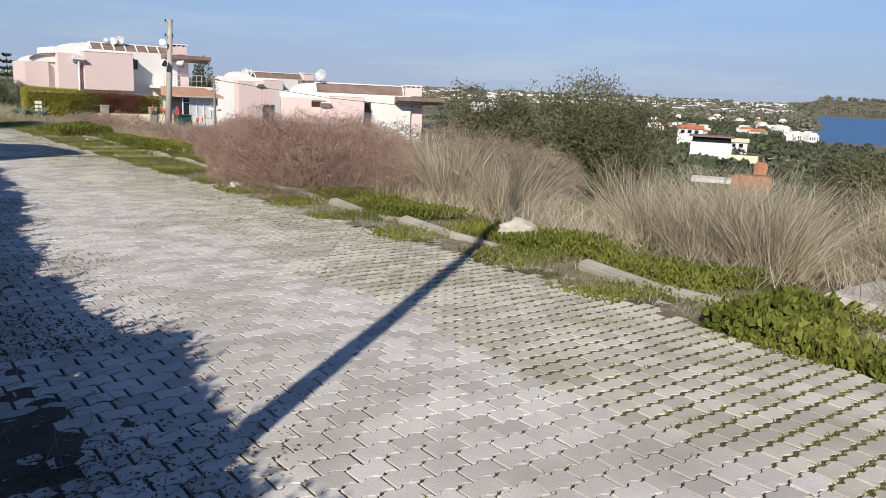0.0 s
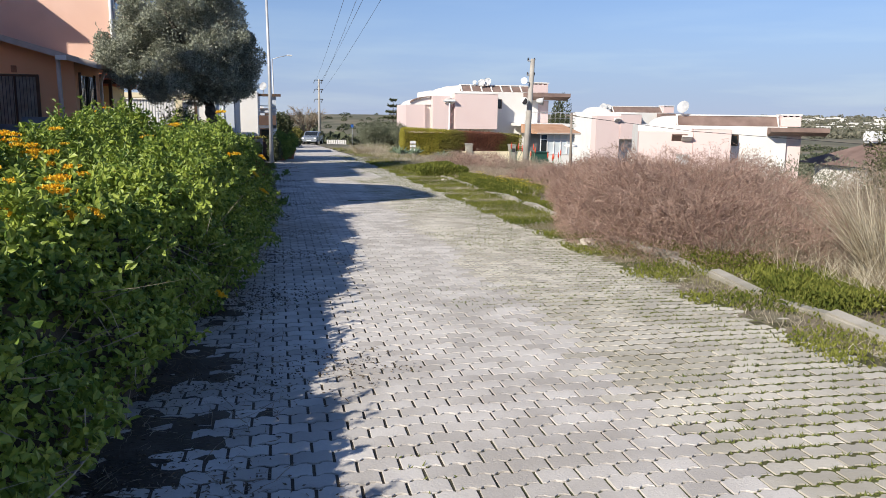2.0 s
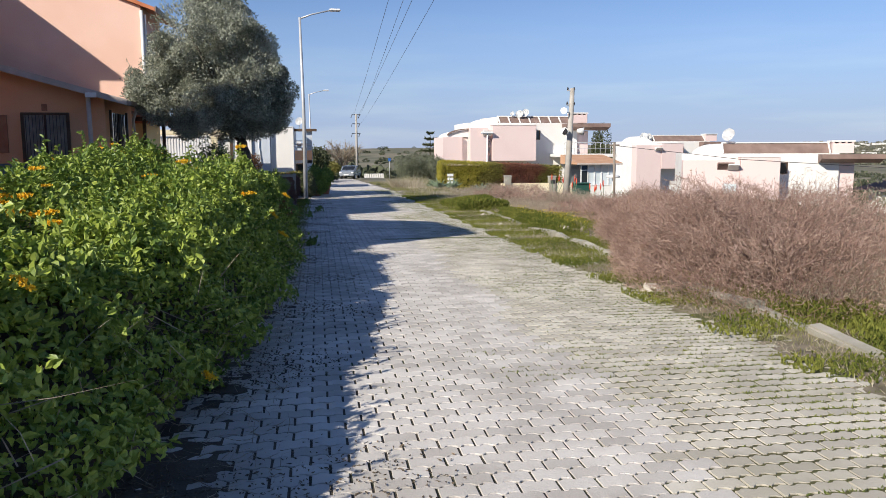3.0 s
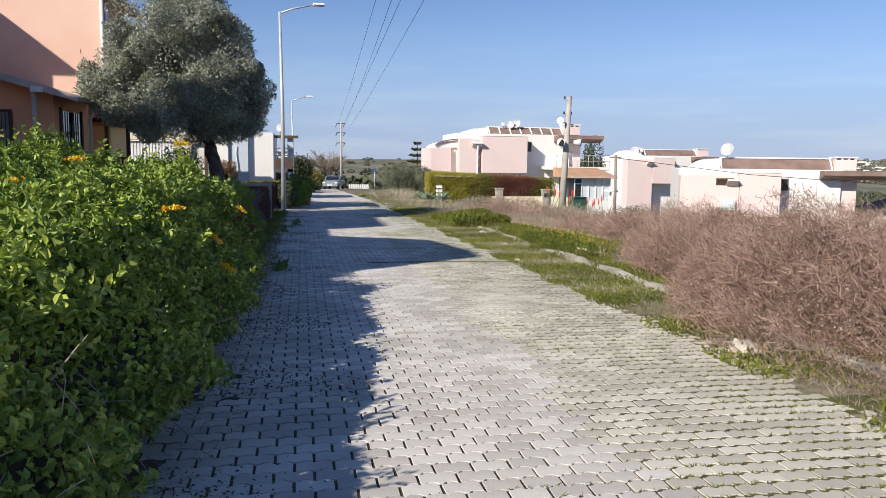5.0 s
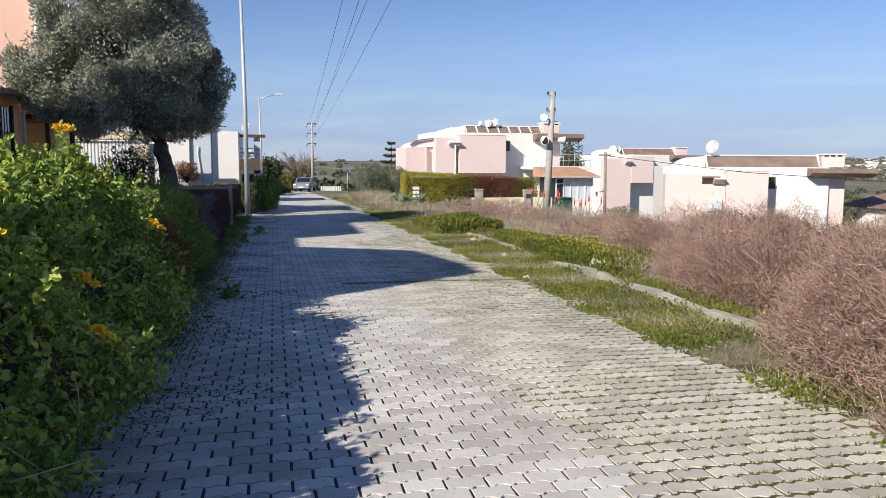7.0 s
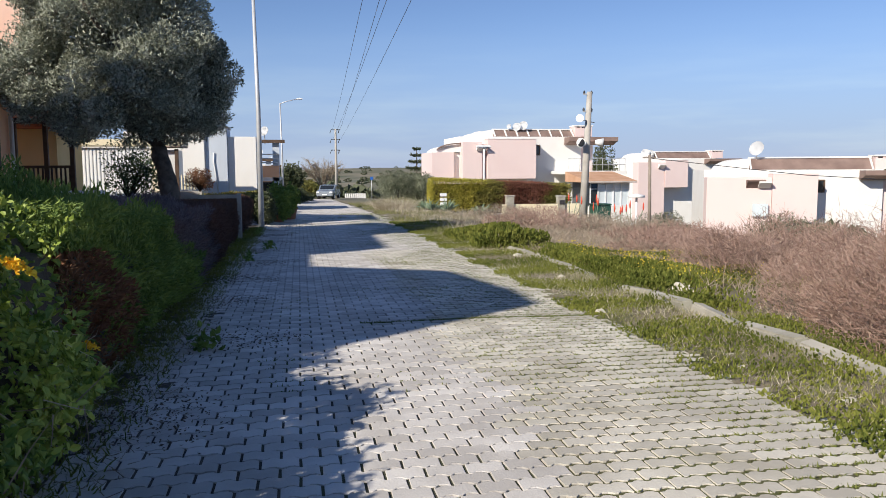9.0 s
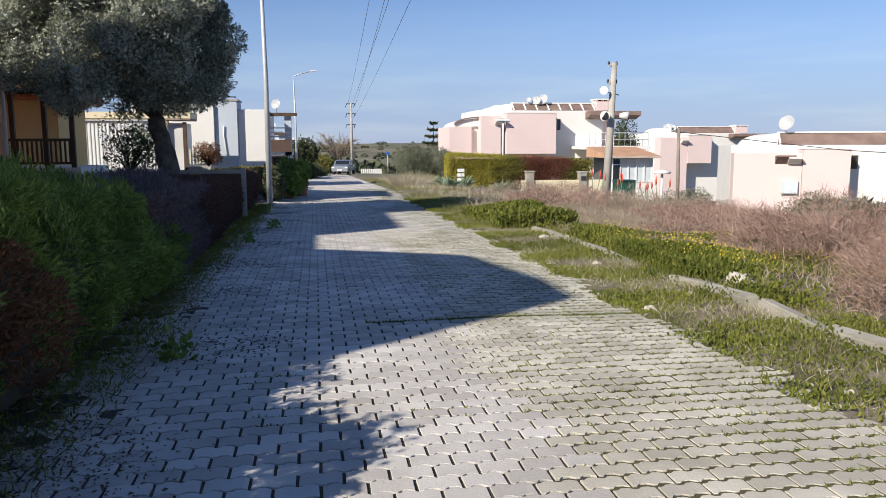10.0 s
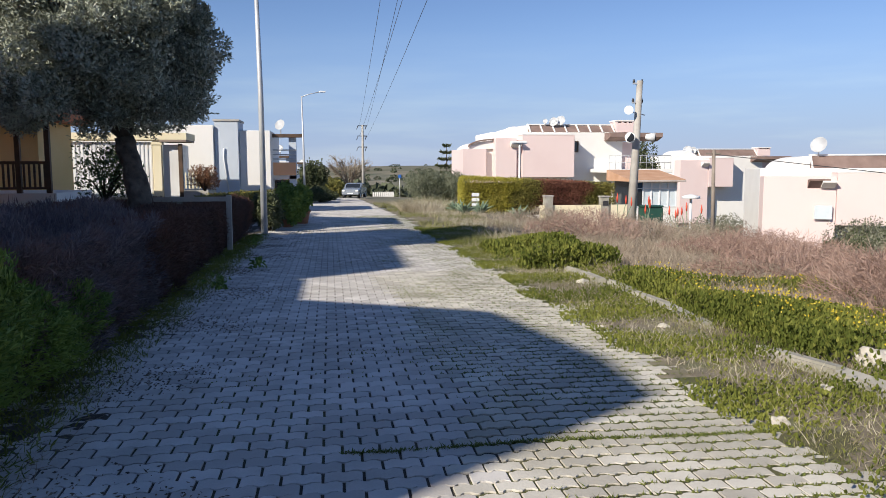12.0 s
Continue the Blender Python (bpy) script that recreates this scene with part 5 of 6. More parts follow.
# ---- far end of the street ----
def car():
    at = (4.8, 91.0)
    ob = thing("parked_car", "silver-blue hatchback parked at the end of the street", "car", (*at, gz(2.0, at[1])), -14)
    body = [(-2.0, 0.35), (-2.05, 0.75), (-1.9, 0.9), (-1.0, 0.98), (-0.35, 1.42), (1.1, 1.46), (1.85, 1.0), (2.05, 0.85), (2.05, 0.35)]
    bm = prism(body, "x", -0.84, 0.84)
    bmesh.ops.bevel(bm, geom=bm.edges[:], offset=0.07, segments=2, affect="EDGES")
    b = part("body", bm, M["car"], ob)
    part("windscreen", prism([(-0.98, 1.0), (-0.38, 1.4), (-0.36, 1.36), (-0.94, 0.97)], "x", -0.7, 0.7), M["dark_glass"], ob)
    for s in (-1, 1):
        part("side_glass", prism([(-0.75, 1.0), (-0.3, 1.36), (1.0, 1.38), (1.5, 1.02)], "x", s * 0.842, s * 0.85), M["dark_glass"], ob)
        part("headlight", box(s * 0.52, s * 0.8, -2.07, -1.98, 0.68, 0.82, 0.02), M["plastic_white"], ob)
        for y in (-1.3, 1.3):
            w = part("wheel", tube([(s * 0.62, y, 0.31), (s * 0.86, y, 0.31)], 0.31, 16), M["rubber"], ob)
            part("rim", tube([(s * 0.861, y, 0.31), (s * 0.875, y, 0.31)], 0.19, 12), M["steel"], w)
    part("number_plate", box(-0.26, 0.26, -2.09, -2.06, 0.45, 0.56), M["plastic_white"], ob)
    return ob


car()


def end_gate():
    ob = thing("white_fence", "white slatted fence across the end of the street", "fence", (8.6, 128.0, gz(8.6, 128) - 0.1))
    part("base", box(0, 3.2, 0, 0.15, -0.3, 0.3), M["concrete"], ob)
    for k in range(11):
        part("panel", box(0.29 * k + 0.02, 0.29 * k + 0.24, 0.02, 0.08, 0.3, 1.0), M["white"], ob)
    return ob


end_gate()


def bare_tree():
    at = (4.6, 106.0)
    ob = thing("bare_tree", "leafless rounded tree with fine grey branches", "tree", (*at, gz(*at)))
    local = random.Random(5)
    part("trunk", tube([(0, 0, 0), (0.05, 0, 0.8), (0, 0, 1.5)], [0.24, 0.18, 0.15], 8), M["bark"], ob)
    fine = bmesh.new()
    for k in range(13):
        a = k * 2.4
        e = local.uniform(0.5, 1.0)
        tip = Vector((math.cos(a) * 2.5 * e, math.sin(a) * 2.5 * e, 3.0 + 2.2 * local.uniform(0.3, 1) * (1.35 - e)))
        base = Vector((0, 0, 1.2))
        mid = (base + tip) / 2 + Vector((0, 0, 0.25))
        part("limb", tube([base, mid, tip], [0.09, 0.055, 0.025], 5), M["timber_grey"], ob)
        for _ in range(60):
            p = base.lerp(tip, local.uniform(0.35, 1))
            d = Vector((local.gauss(0, 0.8) + 0.5 * tip.x, local.gauss(0, 0.8) + 0.5 * tip.y, local.gauss(0.9, 0.5))).normalized() * local.uniform(0.5, 1.2)
            tube([p, p + d * 0.5 + Vector((0, 0, 0.06)), p + d], [0.024, 0.017, 0.01], 3, fine, cap=False)
    part("crown", fine, M["twig_grey"], ob)


bare_tree()


def road_sign():
    at = (10.1, 100.0)
    ob = thing("road_sign", "blue street sign on a thin post", "sign", (*at, gz(*at)))
    h = 0.3 - gz(*at)
    part("post", tube([(0, 0, 0), (0, 0, h)], 0.04, 6), M["steel"], ob)
    part("plate", box(-0.17, 0.17, -0.06, -0.04, h - 0.36, h, 0.005), M["blue_sign"], ob)


M["blue_sign"] = mat("blue_sign_paint", (0.03, 0.12, 0.42), (0.04, 0.15, 0.48), 3, 30, 0.4, 0.0)
road_sign()


def norfolk_pine():
    at = (13.1, 85.0)
    ob = thing("norfolk_pine", "small tiered Norfolk pine", "tree", (*at, gz(*at)))
    zb = gz(*at)
    h = 3.3 - zb
    part("trunk", tube([(0, 0, 0), (0, 0, h)], [0.14, 0.02], 6), M["bark"], ob)
    for k in range(6):
        z = h - 0.25 - 0.62 * k
        r = 0.3 + 0.24 * k
        n = 260 + 120 * k
        a, f = rng.integers(0, 7, n) * (2 * math.pi / 7) + rng.normal(0, 0.05, n), rng.uniform(0.1, 1, n)
        p = np.c_[np.cos(a) * r * f, np.sin(a) * r * f, z + 0.14 * f * f]
        part("tier", leaves("tier", p, np.c_[np.cos(a), np.sin(a), 0.2 + 0 * a] + rng.normal(size=(n, 3)) * 0.4, 0.26, 0.09), M["broom"], ob)


norfolk_pine()


# ---- planting: left side ----
def leafy_bush(name, label, at, size, material, count, length, width, base=None, seed=1, category="bush"):
    """A dense leafy bush built from several uneven clumps."""
    local = np.random.default_rng(seed)
    z = gz(*at) if base is None else base
    ob = thing(name, label, category, (*at, z - 0.03))
    trunk = bmesh.new()
    pts, ways, faces = [], [], []
    clumps = 9
    for k in range(clumps):
        a = local.uniform(0, 6.28)
        e = math.sqrt(local.uniform(0.0, 1.0)) * 0.65
        c = np.array((math.cos(a) * e * size[0], math.sin(a) * e * size[1], size[2] * local.uniform(0.3, 0.72)))
        r = np.array(size) * [0.45, 0.45, 0.32] * local.uniform(0.75, 1.15)
        tube([(0, 0, 0), tuple(c * 0.55 + [0, 0, 0.05]), tuple(c)], [0.04, 0.025, 0.01], 5, trunk, cap=False)
        n = count // clumps
        d = unit(local.normal(size=(n, 3)))
        rad = 0.5 + 0.5 * local.uniform(0, 1, (n, 1)) ** 0.4
        p = c + d * rad * r * (1 + 0.25 * bumps(d * 2 + c, 2.0, k)[:, None])
        p[:, 2] = np.maximum(p[:, 2], 0.02)
        pts.append(p)
        ways.append(0.4 * d + local.normal(size=(n, 3)) * 0.8)
        faces.append(d + [0, 0, 0.4])
    # Stems take the dark core colour, inner shade included.
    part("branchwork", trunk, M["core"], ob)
    part("crown", leaves("crown", np.concatenate(pts), np.concatenate(ways), length, width, face=np.concatenate(faces)), material, ob)
    return ob


leafy_bush("dark_shrub", "dark glossy evergreen shrub in the front garden", (-2.7, 33.0), (1.0, 0.8, 1.75), M["dark_leaf"], 2300, 0.1, 0.045, base=0.45, seed=11)
leafy_bush("rust_shrub", "rusty red shrub with bare tips", (-2.05, 43.0), (0.55, 0.5, 0.95), M["thuja_dead"], 2600, 0.1, 0.03, base=0.4, seed=12)
leafy_bush("ivy_bush", "bright green leafy bush on the kerb behind the lamp post", (1.25, 37.6), (0.6, 1.5, 1.35), M["thuja"], 6000, 0.1, 0.07, seed=13)
leafy_bush("ivy_bush", "dark green leafy bush behind the lamp post", (0.75, 35.6), (0.5, 0.9, 1.15), M["broom"], 4200, 0.09, 0.06, seed=14)
leafy_bush("round_tree", "rounded dark green tree between the houses", (1.0, 72.0), (1.7, 1.5, 3.2), M["broom"], 5200, 0.22, 0.12, base=-1.6, seed=15, category="tree")
leafy_bush("amber_bush", "amber clipped bush at the edge of the street", (2.4, 92.0), (1.6, 1.6, 1.9), M["villa_olive"], 3000, 0.2, 0.12, seed=16)
leafy_bush("grey_bush", "grey-green low bush at the edge of the street", (1.7, 68.0), (1.3, 1.6, 1.1), M["broom"], 3500, 0.15, 0.08, seed=17)
leafy_bush("garden_tree", "dark green tree behind the villa", (30.2, 80.0), (1.6, 1.6, 6.6), M["broom"], 5000, 0.22, 0.12, base=-2.9, seed=18, category="tree")
hedge("low_hedge", "low mixed hedge with yellowed tips before the white house", 39.4, 47.0, -2.0, 0.9, 0.85, M["villa_olive"], 9000, 0.1, 0.05, 0.12, 0.1)


def pot(at, r, h):
    z = gz(2.0, at[1])
    ob = thing("flower_pot", "terracotta flower pot on the pavers", "flower pot", (*at, z), group="pots by the lamp post")
    part("body", tube([(0, 0, 0), (0, 0, h * 0.85), (0, 0, h)], [r * 0.7, r, r], 14), M["terracotta"], ob)
    part("rim", tube([(0, 0, h * 0.86), (0, 0, h)], [r * 1.12, r * 1.12], 14), M["terracotta"], ob)


pot((1.5, 38.6), 0.26, 0.42)
pot((1.15, 37.0), 0.2, 0.32)
post = thing("fence_post", "short weathered concrete fence post between the hedges", "post", (0.42, 29.95, gz(2.0, 29.95) - 0.03))
part("shaft", box(-0.05, 0.05, -0.05, 0.05, 0, 1.12, 0.01), M["concrete"], post)
part("rail", box(-1.4, -0.05, -0.03, 0.03, 1.0, 1.09), M["concrete"], post)


# ---- planting: right side ----
shrub("dry_bush", "large reddish brown leafless bush of fine twigs", "bush", (6.55, 11.9), (1.75, 2.3, 1.38), M["twig"], 51000, 0.13, 0.0055, stems=40, seed=2, tips=8500)
shrub("dry_bush", "reddish brown leafless bush spreading over the paver edge", "bush", (6.25, 13.0), (1.15, 1.5, 1.15), M["twig"], 26000, 0.14, 0.006, stems=34, seed=5, tips=4500)
shrub("dry_bush", "low reddish brown leafless bush behind the kerb", "bush", (7.2, 16.3), (0.95, 1.6, 1.0), M["twig"], 20000, 0.14, 0.006, stems=26, seed=7, tips=3500)
shrub("dry_bush", "reddish brown leafless bush of fine twigs", "bush", (8.3, 14.3), (1.7, 2.2, 1.35), M["twig"], 39000, 0.13, 0.0055, stems=30, seed=3, tips=6500)
shrub("dry_bush", "reddish brown leafless bush leaning over the kerb", "bush", (8.1, 17.6), (1.5, 1.9, 1.15), M["twig"], 30000, 0.13, 0.0055, stems=30, seed=6, tips=5000)
shrub("dry_bush", "grey brown dry bush of fine twigs", "bush", (8.7, 9.9), (1.7, 1.6, 1.3), M["twig_grey"], 30000, 0.15, 0.0055, stems=26, seed=4, tips=6000)
shrub("dry_bush", "grey brown dry bush of fine twigs", "bush", (10.6, 12.6), (1.8, 2.0, 1.35), M["twig_grey"], 24000, 0.16, 0.006, stems=20, seed=8, tips=5000)
shrub("dry_bush", "low brown dry bush on the slope", "bush", (9.3, 21.8), (1.7, 1.8, 0.9), M["twig"], 14000, 0.22, 0.008, stems=18, seed=9)
shrub("silver_shrub", "silvery shrub with pale seed heads", "bush", (11.0, 15.5), (1.7, 1.6, 1.5), M["silver"], 14000, 0.07, 0.022, leaf=True, stems=24, seed=10)
for gx0, gy0, gs in ((11.2, 11.9, 2.1), (12.6, 10.6, 2.2), (13.6, 13.0, 2.3)):
    shrub("silver_shrub", "silvery shrub with pale seed heads above the dry bushes", "bush", (gx0, gy0), (1.3, 1.2, gs), M["silver"], 15000, 0.07, 0.022, leaf=True, stems=24, seed=int(gx0 * 7), tips=2500)
for k in range(26):
    lx, ly = 8.5 + 9 * random.random(), 23 + 20 * random.random()
    shrub("low_scrub", "low brown scrub on the slope", "bush", (lx, ly), (1.5, 1.4, 0.45 + 0.4 * random.random()), M["twig" if k % 3 else "twig_grey"], 4200, 0.17, 0.011, stems=10, seed=30 + k)
for k in range(9):
    lx, ly = 17.5 + 7 * random.random(), 30 + 18 * random.random()
    leafy_bush("green_scrub", "grey-green scrub bush on the slope", (lx, ly), (1.4, 1.3, 1.2 + 0.7 * random.random()), M["silver" if k % 2 else "broom"], 2600, 0.13, 0.05, seed=60 + k)
for sx, sy, sr, sh in ((10.6, 9.9, 1.5, 2.45), (11.6, 9.3, 1.25, 2.35), (9.6, 10.9, 1.2, 2.15), (12.4, 4.9, 1.35, 1.95), (14.0, 4.2, 1.6, 2.1)):
    leafy_bush("green_shrub", "olive-brown broad-leaved shrub above the dry grass", (sx, sy), (sr, sr, sh), M["shrub_leaf"], 22000, 0.06, 0.024, seed=int(sx * 10))
for k in range(46):
    lx, ly = 6.6 + 6.5 * random.random(), -0.5 + 8.6 * random.random()
    tuft("dry_grass_tuft", "tall pale dry grass tuft", (lx, ly), 0.3, 0.95, M["straw"], 380, 0.0085, 0.6, seed=100 + k)
tuft("cane_grass", "upright tuft of straw-coloured cane grass", (7.25, 9.1), 0.14, 1.2, M["straw"], 700, 0.008, 0.65, seed=90, droop=0.2)
for k in range(10):
    lx, ly = 6.8 + 3 * random.random(), 8.2 + 5 * random.random()
    tuft("dry_grass_tuft", "tall pale dry grass tuft", (lx, ly), 0.25, 0.8, M["straw"], 260, 0.006, 0.55, seed=200 + k)

scatter("verge_dry_grass", "short dry grass along the verge", "grass", M["straw"], 40000, area(4.9, 7.0, 1, 36, -0.2, 1.9, 5.0), 0.09, 0.005, spread=0.7)
scatter("verge_grass", "short fresh grass between pavers and kerb", "grass", M["grass"], 80000, area(4.75, 6.6, 1, 34, 0.0, 2.2), 0.06, 0.005)
scatter("verge_weeds", "low leafy green weeds on the verge", "weeds", M["weed"], 90000, area(4.65, 6.6, 0.5, 36, 0.05, 2.0, 2.0), 0.035, 0.022, leaf=0.09)
scatter("verge_clover", "low clover spreading over the paver edge", "weeds", M["weed"], 46000, area(4.75, 6.0, 12.5, 36, 0.1, 1.5, 8.0), 0.03, 0.022, leaf=0.06)
scatter("green_band", "lush green weeds behind the kerb", "weeds", M["weed"], 34000, area(5.65, 6.8, 3.6, 10.6, -0.05, 1.3, 1.0), 0.045, 0.028, leaf=0.17)
scatter("mallow_patch", "dark green mallow leaves spreading over the paver edge", "weeds", M["weed"], 9000, area(4.75, 6.0, 0.8, 3.0, -0.35, 1.7, 4.0), 0.07, 0.06, leaf=0.2)
scatter("clover_patch", "green clover with yellow flowers behind the kerb", "weeds", M["weed"], 52000, area(6.15, 9.0, 18.6, 24.5, -0.3, 0.9, 3.0), 0.05, 0.03, leaf=0.24)
scatter("yellow_flowers", "small yellow flowers over the clover", "flowers", M["yellow"], 3800, area(6.5, 9.0, 20.5, 24.8, -0.3, 0.9, 3.0), 0.024, 0.024, leaf=0.34)
scatter("weed_mound", "dark green mound of weeds on the verge", "weeds", M["weed"], 16000, area(5.3, 6.9, 26.0, 29.5, -0.5, 1.0, 5.0), 0.07, 0.05, leaf=0.36)
scatter("far_verge", "mixed green and dry verge further down the street", "grass", M["grass"], 15000, area(5.0, 8.0, 28, 62, -0.1, 0.5), 0.2, 0.014)
scatter("far_verge_dry", "dry grass further down the street", "grass", M["straw"], 18000, area(5.8, 12.0, 26, 62, -0.1, 0.45, 2.0), 0.3, 0.012)
scatter("dry_slope", "pale dry grass over the slope", "grass", M["straw"], 50000, area(6.3, 15, -3, 13, -0.15, 1.3, 1.0), 0.5, 0.008, spread=0.65)
scatter("dry_slope_far", "brown dry grass over the falling slope", "grass", M["twig_grey"], 40000, area(7.0, 20, 13, 42, -0.2, 0.5), 0.26, 0.011, spread=0.8)
scatter("green_slope", "green undergrowth below the dry grass", "grass", M["grass"], 24000, area(6.0, 14, -2, 14, 0.15, 0.9, 5.0), 0.22, 0.008)
scatter("scrub_floor", "dry brown grass between the scrub", "grass", M["twig_grey"], 26000, area(6.3, 11, 22, 33, -0.6, 0.7, 4.0), 0.2, 0.008, spread=0.8)
scatter("hedge_foot_grass", "dark grass and weeds along the foot of the hedges", "grass", M["weed"], 15000, lambda n: (0.4 + 0.42 * rng.uniform(0, 1, n) ** 1.8 + 0.12 * np.sin(np.arange(n)), rng.uniform(14.5, 34, n)), 0.07, 0.009, spread=0.8)
scatter("hedge_foot_twigs", "dry twigs and stalks along the foot of the hedge", "twigs", M["twig_grey"], 5000, lambda n: (-0.1 + 1.1 * rng.uniform(0, 1, n) ** 1.5, rng.uniform(1.5, 20, n)), 0.14, 0.005, up=0.25, spread=0.9)
tuft("long_grass", "tall tuft of dry grass at the bend of the verge", (6.3, 47.5), 0.9, 0.65, M["straw"], 1500, 0.014, 0.6, seed=301)
tuft("long_grass", "tall tuft of greenish grass at the bend of the verge", (6.9, 51.0), 1.1, 0.65, M["grass"], 1200, 0.014, 0.6, seed=302)
for k, (ox, oy) in enumerate(((8.6, 64.0), (9.2, 68.0), (10.3, 64.0), (9.6, 73.0), (11.0, 68.5), (9.8, 79.0), (11.3, 75.0))):
    leafy_bush("olive_bush", "grey-green olive bush beside the street", (ox, oy), (1.35, 1.35, 2.5), M["far_olive"], 5200, 0.16, 0.05, seed=310 + k)


def agave(at, r, seed):
    ob = thing("agave", "grey-green agave rosette by the road", "succulent", (*at, gz(*at) - 0.02), group="agaves")
    local = np.random.default_rng(seed)
    for k in range(16):
        a, e = k * 2.4, local.uniform(0.3, 1.2)
        d = Vector((math.cos(a) * math.cos(e), math.sin(a) * math.cos(e), math.sin(e)))
        tip = d * r * local.uniform(0.7, 1.1)
        part("leaf", tube([(0, 0, 0.02), tip * 0.5 + Vector((0, 0, 0.05)), tip], [0.05 * r, 0.075 * r, 0.004], 5), M["succulent"], ob)


for k, (px, py) in enumerate(((8.2, 50.0), (9.0, 48.0), (8.0, 46.5), (10.6, 47.5), (11.8, 46.0), (12.6, 48.2))):
    agave((px, py), 0.7, 400 + k)


def aloe(at, seed):
    ob = thing("aloe", "aloe with upright red flower spikes", "succulent", (*at, gz(*at) - 0.02), group="flowering aloes")
    local = np.random.default_rng(seed)
    for k in range(12):
        a, e = k * 2.4, local.uniform(0.4, 1.2)
        tip = Vector((math.cos(a) * math.cos(e), math.sin(a) * math.cos(e), math.sin(e))) * 0.6
        part("leaf", tube([(0, 0, 0.02), tip * 0.5, tip], [0.03, 0.04, 0.004], 4), M["succulent"], ob)
    for k in range(3):
        x, y, h = local.normal(0, 0.35), local.normal(0, 0.3), local.uniform(0.9, 1.35)
        s = part("stalk", tube([(0, 0, 0), (x, y, h)], 0.018, 5), M["succulent"], ob)
        part("spike", tube([(x, y, h - 0.05), (x, y, h + 0.1), (x, y, h + 0.32)], [0.025, 0.042, 0.01], 7), M["red"], s)


for k, (px, py) in enumerate(((15.0, 44.0), (16.2, 43.6), (17.0, 44.3), (14.2, 44.8))):
    aloe((px, py), 420 + k)
bin_ob = thing("waste_bin", "dark green plastic waste bin by the pole", "bin", (16.6, 47.2, gz(16.6, 47.2)))
zt = -0.55 - gz(16.6, 47.2)
part("body", box(-0.45, 0.45, -0.35, 0.35, 0.05, zt - 0.08, 0.04), M["green_plastic"], bin_ob)
part("lid", box(-0.48, 0.48, -0.38, 0.38, zt - 0.078, zt, 0.03), M["green_plastic"], bin_ob)
wp = thing("timber_pole", "thin weathered timber pole carrying a cable", "pole", (15.8, 40.0, gz(15.8, 40)))
part("shaft", tube([(0, 0, 0), (-0.06, 0, 1.75 - gz(15.8, 40))], [0.08, 0.06], 8), M["timber_grey"], wp)
part("crosspiece", box(-0.35, 0.2, -0.03, 0.03, 1.6 - gz(15.8, 40), 1.66 - gz(15.8, 40)), M["timber_grey"], wp)
cable = part("service_cable", tube([(15.8, 40.0, 1.6), (22, 39.0, 0.9), (31, 37.5, 0.35), (42, 36, 0.5)], 0.014, 4), M["iron"])
tagged(cable, "thin sagging service cable from the timber pole", "cable")
gl = thing("garden_lamp", "short white garden lamp post", "garden lamp", (18.9, 48.0, gz(18.9, 48)))
hl = -0.25 - gz(18.9, 48)
part("post", tube([(0, 0, 0), (0, 0, hl)], 0.06, 8), M["plastic_white"], gl)
part("shade", tube([(0, 0, hl - 0.05), (0, 0, hl + 0.06), (0, 0, hl + 0.14)], [0.42, 0.4, 0.08], 12), M["plastic_white"], gl)
vl = thing("villa_lamp", "white post lamp before the villa", "street lamp", (13.75, 60.0, gz(13.75, 60)))
hv = 2.55 - gz(13.75, 60)
part("post", tube([(0, 0, 0), (0, 0, hv)], 0.06, 8), M["plastic_white"], vl)
part("head", box(-0.5, 0.45, -0.18, 0.18, hv, hv + 0.16, 0.05), M["plastic_white"], vl)


# ---- stones and litter ----
rock("rock", "pink-grey stone on the dry earth", (6.55, 6.9), 0.12, M["rock"], 3.0)
for k, (sx, sy, sr) in enumerate(((6.35, 6.75, 0.08), (6.7, 6.6, 0.1), (6.85, 7.0, 0.07), (5.05, 11.95, 0.13), (6.62, 19.95, 0.14), (5.68, 19.2, 0.06), (5.3, 17.2, 0.05), (5.05, 16.1, 0.05), (5.5, 21.4, 0.06), (5.25, 15.2, 0.05), (4.95, 18.6, 0.06), (5.75, 24.5, 0.08))):
    rock("stone", "pale broken stone lying on the verge", (sx, sy), sr, M["rock"], 5.0 + k)
slab = thing("concrete_slab", "broken pale concrete slab in the dry grass", "slab", (6.9, 2.55, gz(6.9, 2.55)))
part("slab_body", box(-0.55, 0.55, -0.35, 0.35, -0.03, 0.1, 0.02), M["rock"], slab)


def litter():
    n = 60000
    x, y = 0.1 + 1.8 * rng.uniform(0, 1, n) ** 1.8, rng.uniform(0, 33, n)
    m = bumps(np.c_[x, y, 0 * x], 1.4, 3.0) + rng.normal(0, 0.15, n) > -0.15 + (x - 0.7) * 0.8
    x, y = x[m], y[m]
    p = np.c_[x, y, road_z(x, y) + 0.006]
    way = np.c_[rng.normal(size=(len(x), 2)), rng.normal(0, 0.15, len(x))]
    tagged(part("leaf_litter", leaves("leaf_litter", p, way, 0.028, 0.011), M["litter"]), "dry leaf litter along the hedge", "leaf litter", kind="stuff")


litter()


